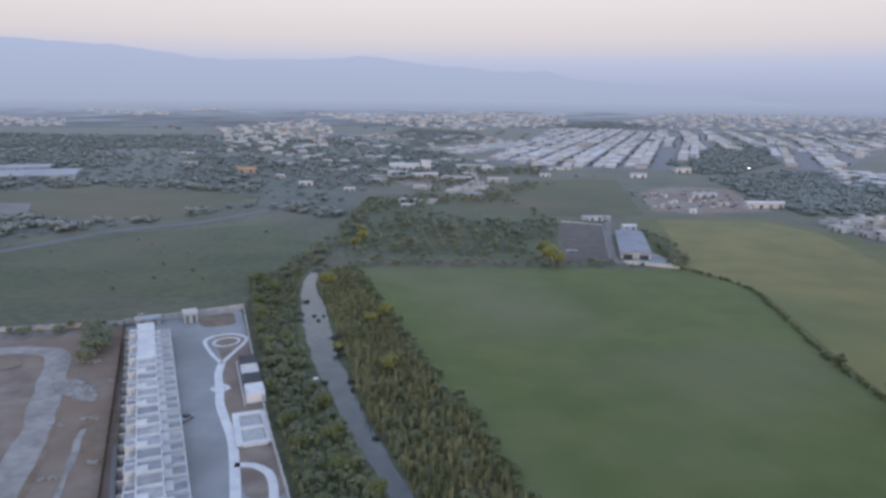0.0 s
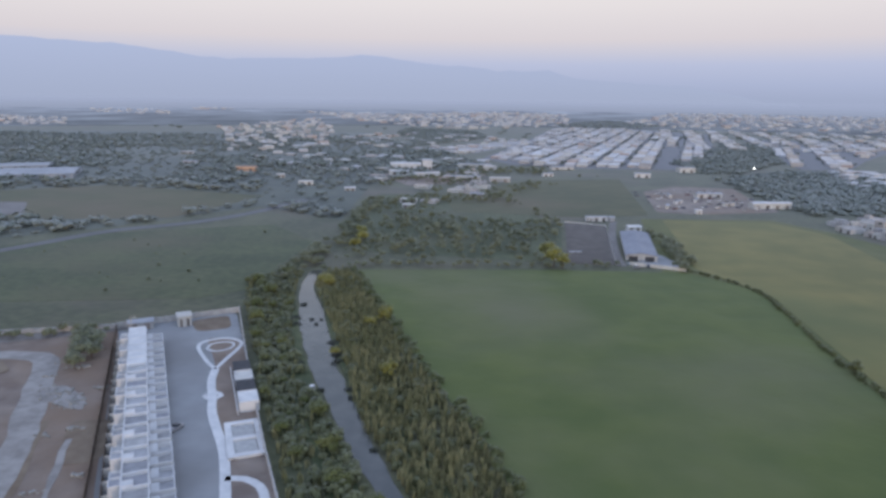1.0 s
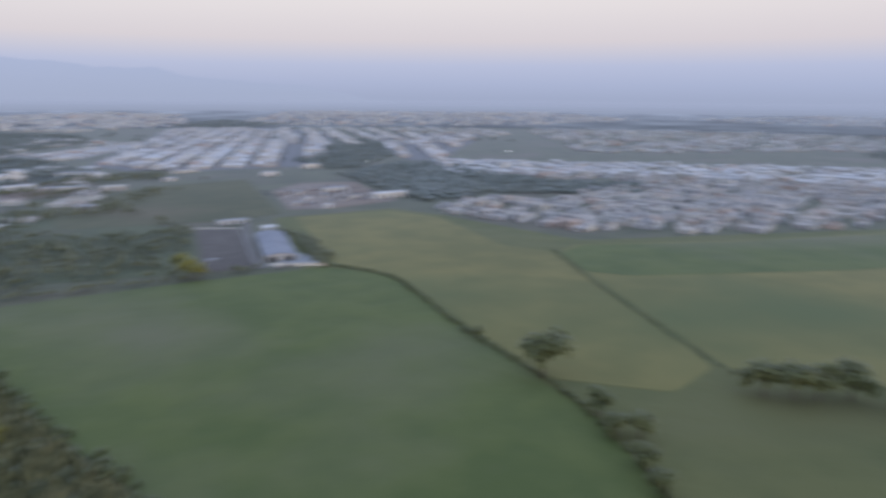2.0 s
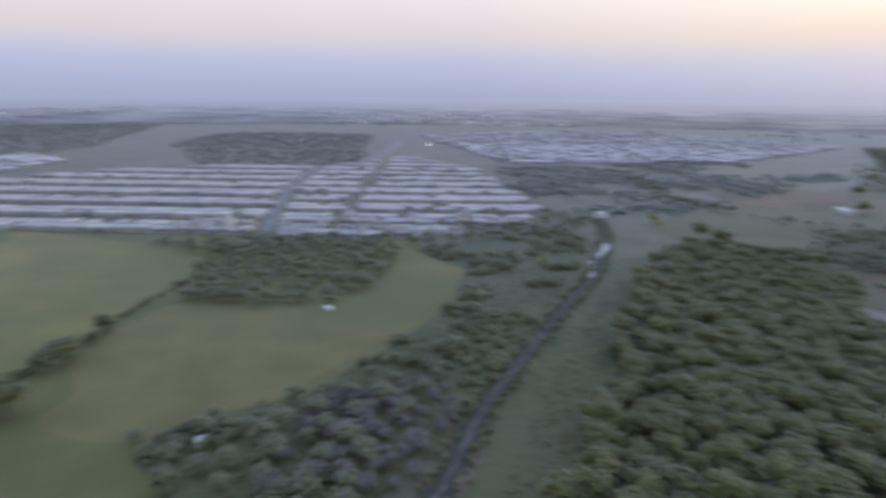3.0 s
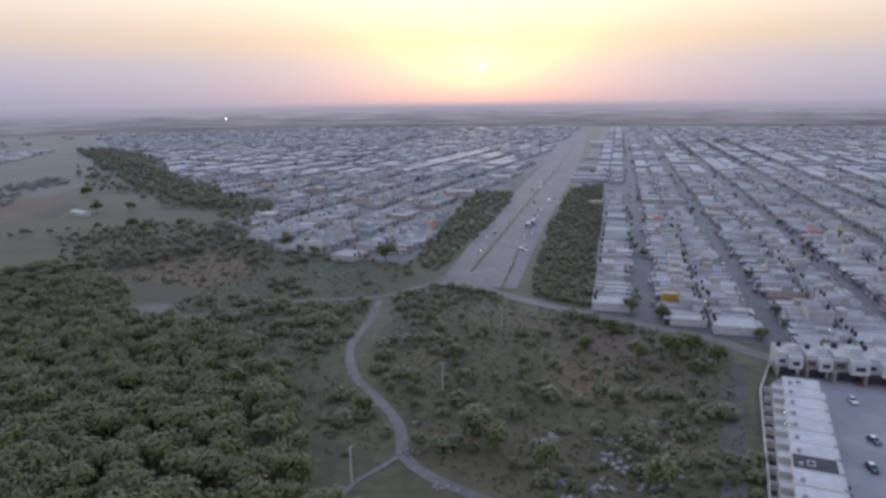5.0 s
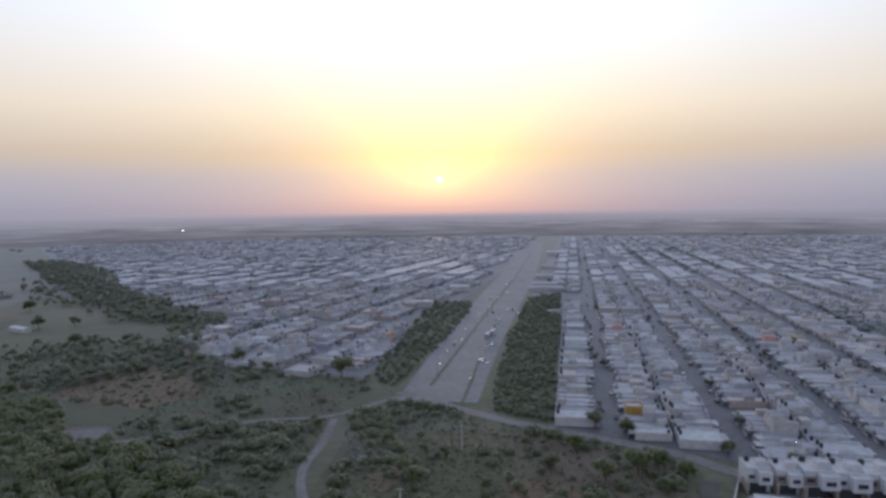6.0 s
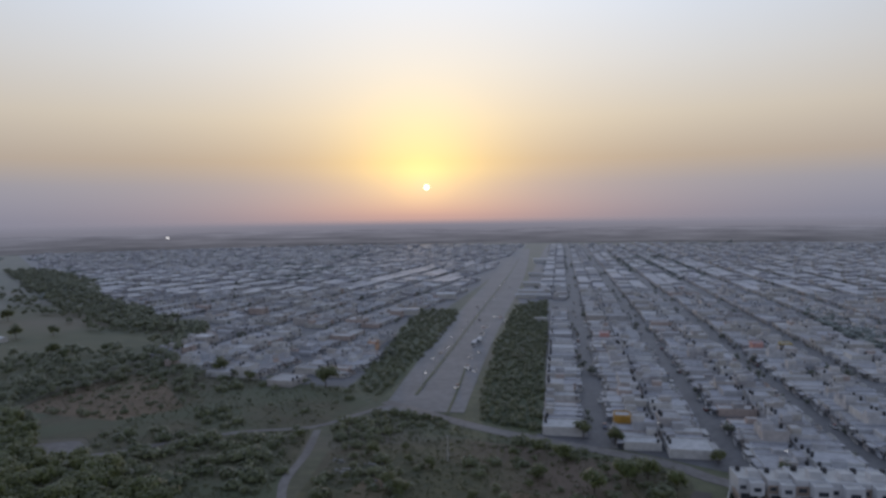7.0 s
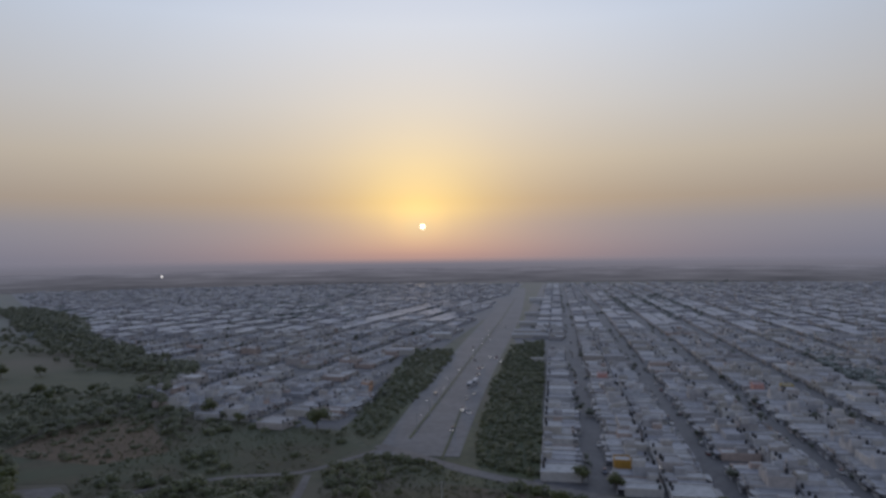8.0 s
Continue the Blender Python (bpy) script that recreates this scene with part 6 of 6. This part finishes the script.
# ---- the new houses south of the scrub ----
land("south_yard", [(-18, -196), (-24, -206), (-80, -214), (-90, -150), (-60, -90), (-18, -88), (-12, -120)], 0.1, M["estate_concrete"], "bluish paved street between new houses")
wall_run("wall_south", [(-22, -214), (-15, -190), (-7, -133), (0, -86)], 2.4, 0.25, M["offwhite"], "grey boundary wall of the new houses")
SX = (Vector((-12.0, -110.0)) - Vector((-24.5, -188.0))).normalized()
SOUTH_TURN = math.degrees(math.atan2(SX.y, SX.x))


def roofhouse(k):
    e = empty("terraced_house", "two-storey terraced house with a flat white roof", "house", "terraced houses at the scrub")
    one("main_block", e, lambda b: b.shell(0, 0, 0, 6.9, 9.5, 6.4 + 0.1 * (k % 2), M["offwhite"], M["roof_pale"], 0.12, 0.18))
    one("rear_block", e, lambda b: b.shell(0.9, -6.0, 0, 3.6, 2.6, 4.6, M["offwhite"], M["roof_pale"], 0.3, 0.2))
    one("patio_wall", e, lambda b: b.box(-3.3, -7.2, 0, 0.18, 4.6, 2.3, M["offwhite"]))
    one("porch", e, lambda b: b.box(0, 5.6, 2.9, 5.6, 2.0, 0.2, M["white"]))
    one("door", e, lambda b: b.box(-1.8, 4.73, 0, 1.0, 0.1, 2.1, M["door"]))
    one("window", e, lambda b: b.box(1.4, 4.73, 1.0, 1.8, 0.1, 1.3, M["glass"]))
    one("rear_window", e, lambda b: b.box(-1.8, -4.78, 4.0, 1.3, 0.1, 1.2, M["glass"]))
    if k % 3 == 0:
        one("skylight", e, lambda b: b.shell(0.6, -0.8, 6.0, 2.4, 1.6, 0.8, M["white"], M["tan"] if k else M["glass"], 0.3, 0.15))
    one("water_tank", e, lambda b: b.drum(1.8, -3.0, 6.0, 0.55, 1.1, M["sheet"], 10, 0.95, 0.25))
    return e


ROOFHOUSES = [roofhouse(k) for k in range(4)]
one("roof_trench", ROOFHOUSES[3], lambda b: b.box(0, 0, 6.36, 6.4, 9.0, 0.16, M["dark"]), "dark roof membrane")
for i in range(11):
    q = Vector((-24.8, -186.0)) + SX * (7.0 * i)
    m = pose(q.x, q.y, 0.1, 0, 0, SOUTH_TURN)
    if i in (0, 1, 2, 7):
        ROOFHOUSES[min(i, 3)].matrix_basis = m
    else:
        copy_thing(ROOFHOUSES[1 + i % 2], m)


def modernhouse(k):
    e = empty("modern_house", "white cubic two-storey house with a recessed front", "house", "cubic houses in a row")
    one("main_block", e, lambda b: b.shell(-0.2, -2.0, 0, 5.2, 7.5, 6.8, M["white"], M["offwhite"], 0.4, 0.2))
    one("upper_block", e, lambda b: b.shell(-1.2, 2.9, 2.9, 3.0, 2.2, 3.6, M["white"], M["offwhite"], 0.3, 0.2))
    one("front_panel", e, lambda b: b.box(1.4, 1.82, 2.9, 2.3, 0.14, 2.4, M["tan"] if k else M["white"]), "tan front panel")
    one("side_wall", e, lambda b: b.box(2.75, 1.2, 0, 0.25, 5.4, 3.0, M["tan"]))
    one("roof_room", e, lambda b: b.shell(-1.3, -1.0, 6.4, 2.2, 2.4, 1.9, M["white"], M["offwhite"], 0.2, 0.15))
    # flat panel, coloured dark for the shade in the garage opening
    one("garage", e, lambda b: b.box(0, 1.85, 0, 3.6, 0.12, 2.5, M["dark"]))
    one("window", e, lambda b: b.box(-1.2, 4.03, 4.0, 1.6, 0.12, 1.1, M["glass"]))
    one("window", e, lambda b: b.box(1.4, 1.95, 3.8, 1.3, 0.12, 1.0, M["glass"]))
    one("water_tank", e, lambda b: b.drum(1.0, -4.2, 6.4, 0.6, 1.2, M["tank"], 10, 0.95, 0.3))
    return e


pair = [modernhouse(0), modernhouse(1)]
for i in range(9):
    m = pose(-26.0 - 8.5 * i, -210.0 + (0.5 * i if i < 3 else 1.5 - 0.5 * (i - 3)), 0.1, 0, 0, 3) @ Matrix.Diagonal((1.32, 1.25, 1.1, 1))
    if i < 2:
        pair[i].matrix_basis = m
    else:
        copy_thing(pair[1 if i % 3 else 0], m)


# ---- vehicles ----
def car_kind(k):
    """A small car: x along its length, wheels on the ground."""
    e = empty("car", "small car with dark windows on the road", "car", "cars")
    l, w = (4.2, 1.7) if k != 1 else (4.9, 1.85)

    def body(b):
        prof = [(-l / 2, 0.35), (-l / 2, 0.85), (-l / 2 + 0.5, 0.95), (l / 2 - 1.2, 0.92), (l / 2 - 0.1, 0.75), (l / 2, 0.35)]
        vs = [(x, s * w / 2, z) for s in (-1, 1) for x, z in prof]
        n = len(prof)
        b.add(vs, [tuple(range(n)), tuple(range(2 * n - 1, n - 1, -1))] + [(i, n + i, n + (i + 1) % n, (i + 1) % n) for i in range(n)], M["car_paint"])
    shell = one("body", e, body)

    def cabin(b):
        x0, x1, x2, x3 = (-l / 2 + 0.35, -l / 2 + 0.8, l / 2 - 2.0, l / 2 - 1.25) if k != 1 else (-0.4, -0.2, 1.0, 1.5)
        vs = [(x, s * (w / 2 - i), z) for s in (-1, 1) for x, z, i in ((x0, 0.94, 0.06), (x1, 1.45, 0.18), (x2, 1.45, 0.18), (x3, 0.92, 0.06))]
        b.add(vs, [(0, 1, 2, 3), (7, 6, 5, 4), (0, 4, 5, 1), (1, 5, 6, 2), (2, 6, 7, 3)], M["glass"])
        b.box((x1 + x2) / 2, 0, 1.45, x2 - x1, w - 0.4, 0.05, M["car_paint"])
    one("cabin", e, cabin)
    for x in (-l / 2 + 0.8, l / 2 - 0.8):
        for s in (-1, 1):
            wheel = one("wheel", e, lambda b: b.add([(x + 0.32 * math.cos(a * math.pi / 5), s * (w / 2 - o), 0.32 + 0.32 * math.sin(a * math.pi / 5)) for o in (0.2, -0.02) for a in range(10)],
                                                    [tuple(range(10)), tuple(range(19, 9, -1))] + [(i, (i + 1) % 10, 10 + (i + 1) % 10, 10 + i) for i in range(10)], M["rubber"]))
            one("rim", wheel, lambda b: b.box(x, s * (w / 2 + 0.03), 0.2, 0.26, 0.04, 0.24, M["chrome"]), "grey steel rim")
    for s in (-0.55, 0.55):
        one("headlight", e, lambda b: b.box(l / 2 - 0.02, s, 0.58, 0.08, 0.3, 0.14, M["tail"] if k == 2 else M["chrome"]), "lit headlight" if k == 2 else "")
    return e


CARS = [car_kind(0), car_kind(1), car_kind(2)]
spots = [(89, -494, 88), (89, -579, 88), (84, -576, 88), (78, -555, 88), (90, -525, 88), (84, -425, 88), (83, -376, 88), (85, -380, 88), (80, -373, 88), (87, -409, 88), (92, -521, 88), (78, -557, 88), (84, -335, 86), (90, -490, 88), (102, -700, 88), (100, -560, 268), (112, -640, 268), (108, -420, 268), (96, -820, 88),
         (-40, -190, 100), (-48, -178, 30), (-38, -165, 110), (-33, -150, 100), (-52, -160, 80), (-36, -140, 100), (-24, -139, 100), (-46, -205, 90), (-58, -206, 90), (-45, -150, 100)]
for k in range(44):
    y = -268 - k * 9.5 + rnd.uniform(-2, 2)
    for x, s in ((16.5, -1), (-29.3, -1), (-75.3, -1)):
        if rnd.random() < 0.42:
            spots.append((x + rnd.choice((-3.6, 3.6)), y, 91 + rnd.choice((0, 180))))
for _ in range(60):
    x, y = rnd.uniform(178, 290), rnd.uniform(562, 680)
    spots.append((x, y, rnd.uniform(0, 360)))
spots += [(105, 425 - 60, 20), (112, 368, 60), (-40, 205, 100), (-72, 178, 70)]
used = set()
for n, (x, y, t) in enumerate(spots):
    m = pose(x, y, 0.15, 0, 0, t)
    k = 2 if 75 < x < 120 and y < -300 else 0 if n % 5 else 1
    if k in used:
        copy_thing(CARS[k], m)
    else:
        used.add(k)
        CARS[k].matrix_basis = m


def bus(x, y, t):
    e = empty("bus", "white city bus on the boulevard", "bus", m=pose(x, y, 0.15, 0, 0, t))
    one("body", e, lambda b: b.box(0, 0, 0.4, 10.5, 2.5, 2.6, M["white"], bevel=0.2))
    for s in (-1, 1):
        one("window_band", e, lambda b: b.box(0, s * 1.25, 1.5, 9.6, 0.06, 0.9, M["glass"]))
    one("windscreen", e, lambda b: b.box(5.24, 0, 1.2, 0.08, 2.2, 1.3, M["glass"]))
    for px in (-3.3, 3.3):
        for s in (-1, 1):
            one("wheel", e, lambda b: b.box(px, s * 1.1, 0.0, 0.95, 0.35, 0.9, M["rubber"], bevel=0.25))


bus(88, -461, 88)
bus(90, -449, 88)
for n, (x, y) in enumerate(((205, 600), (225, 612), (245, 590), (262, 575), (210, 640), (240, 650), (188, 575), (278, 600))):
    shed("container", x, y, rnd.uniform(0, 90), 12, 2.6, 2.6, "sheet", "pale cargo container in the scrap yard", rnd.choice(("white", "offwhite")), 0.1, "container", 1)
shed("yard_shed", 275, 578, 5, 34, 9, 5, "white", "pale-roofed long shed of the scrap yard", "offwhite", 0.8, "shed", 4)
shed("yard_shed", 246, 640, 5, 24, 9, 4, "sheet", "grey-roofed shed of the scrap yard", "offwhite", 0.8, "shed", 3)
shed("white_cabin", 203, 546, 5, 5, 4, 3.4, "white", "small white cabin at the field's top", "white", 0.3, "cabin", 1)


# ---- poles, lamps, rubble, reeds ----
def utility_pole(x, y, h, t):
    e = empty("utility_pole", "slim pale concrete pole with a crossarm", "pole", "poles beside the trail", pose(x, y, 0, 0, 0, t))
    one("shaft", e, lambda b: b.drum(0, 0, -0.1, 0.26, h, M["pole_concrete"], 8, 0.6))
    one("crossarm", e, lambda b: b.box(0, 0, h - 0.7, 2.0, 0.12, 0.14, M["pole_concrete"]))
    for s in (-0.8, 0, 0.8):
        one("insulator", e, lambda b: b.drum(s, 0, h - 0.56, 0.06, 0.22, M["white"], 6))


for x, y, t in ((79, -171, 20), (87, -116, 60), (71, -230, 20)):
    utility_pole(x, y, 9.5, t)


def lamp_post(x, y, h, r, t=0):
    e = empty("street_lamp", "lit street lamp on a tall mast", "street lamp", "street lamps", pose(x, y, 0, 0, 0, t))
    one("mast", e, lambda b: b.drum(0, 0, -0.1, 0.12 + 0.01 * h, h, M["steel"], 7, 0.6))
    one("arm", e, lambda b: b.box(0.7, 0, h - 0.15, 1.8, 0.1, 0.1, M["steel"]))
    one("lantern", e, lambda b: b.drum(1.5, 0, h - 0.4, r, r * 0.7, M["lamp"], 8, 0.7), "lit lantern")


for x, y, h, r in ((373, 834, 9, 0.9), (1595, -2490, 14, 3.2), (1917, 883, 12, 1.5), (-116, 250, 8, 0.14), (-17.4, -164, 7, 0.1), (-16.2, -157, 7, 0.1), (-46, -234, 8, 0.16), (-8, -262, 8, 0.16), (640, 900, 9, 1.2), (1100, -250, 10, 1.4)):
    lamp_post(x, y, h, r)
for k in range(16):
    lamp_post(101 + 0.03 * k, -330 - 34 * k, 9, 0.18, 0 if k % 2 else 180)
for n, (x, y, s) in enumerate(((43, -147, 1.6), (46, -145, 1.0), (18, -162, 1.4), (25, -143, 1.3), (19, -131, 1.8), (40, -128, 1.5), (36, -121, 1.3), (28, -150, 1.2), (14, -137, 1.4), (24, -136, 1.6), (78, -131, 1.2), (92, -205, 1.5), (98, -222, 1.2), (104, -215, 1.6),
                               (66, -118, 1.0), (80, -148, 1.0), (70, -137, 1.1), (110, -225, 1.3), (16, -150, 1.1), (30, -126, 1.4))):
    rubble(x, y, 12, 1.4 * s, 0.75 * s, "scattered pale rubble on waste ground", "rubble on waste ground")


def reeds(poly, n, name, h0, h1):
    """Upright reed blades in tufts."""
    V, F = [], []
    for x, y in scatter(poly, 2.2, rnd, 0.5, n):
        hh = rnd.uniform(h0, h1)
        for _ in range(7):
            a, o = rnd.uniform(0, 6.28), rnd.uniform(0, 0.9)
            px, py = x + o * math.cos(a * 3), y + o * math.sin(a * 3)
            w, lean = rnd.uniform(0.10, 0.22), rnd.uniform(0.2, 0.9)
            dx, dy, k = math.cos(a), math.sin(a), len(V)
            hz = hh * rnd.uniform(0.7, 1.1)
            V += [(px - dy * w, py + dx * w, 0), (px + dy * w, py - dx * w, 0), (px + dx * lean * 0.4 + dy * w, py + dy * lean * 0.4 - dx * w, hz * 0.7), (px + dx * lean * 0.4 - dy * w, py + dy * lean * 0.4 + dx * w, hz * 0.7), (px + dx * lean, py + dy * lean, hz)]
            F += [(k, k + 1, k + 2, k + 3), (k + 3, k + 2, k + 4)]
    me = bpy.data.meshes.new(name)
    me.from_pydata(V, [], F)
    me.materials.append(M["reed"])
    tagged(new(name, me), "tall tan reeds along the canal", "reeds", kind="stuff")


reeds(EASTBANK, 1.0, "reeds", 2.4, 4.6)
reeds(EASTBANK, 0.9, "reeds", 2.0, 4.0)
reeds(WESTBANK, 0.5, "reeds", 2.0, 3.6)
for n, (x, y, s) in enumerate(((-39.5, 246, 2.8), (-38, 240, 3.4), (-36.5, 234, 3.2), (-35, 228, 2.4), (-28, 205, 2.0), (-27, 199, 1.4), (-60, 274, 2.8), (-58, 266, 2.2), (-53, 272, 0.9), (-50, 266, 0.8), (-49, 272, 0.7), (-17, 168, 1.2), (-37, 204, 1.2), (-48, 226, 1.6), (-60, 292, 1.8))):
    b = leaves_mesh(60 + n, 0.9, s, 6, 60, 0.4, M["weed"], 0.25)
    ob = b.thing("water_weed", "dark mat of floating weed", "water weed", group="weed mats")
    ob.matrix_basis = pose(x, y, -0.05)
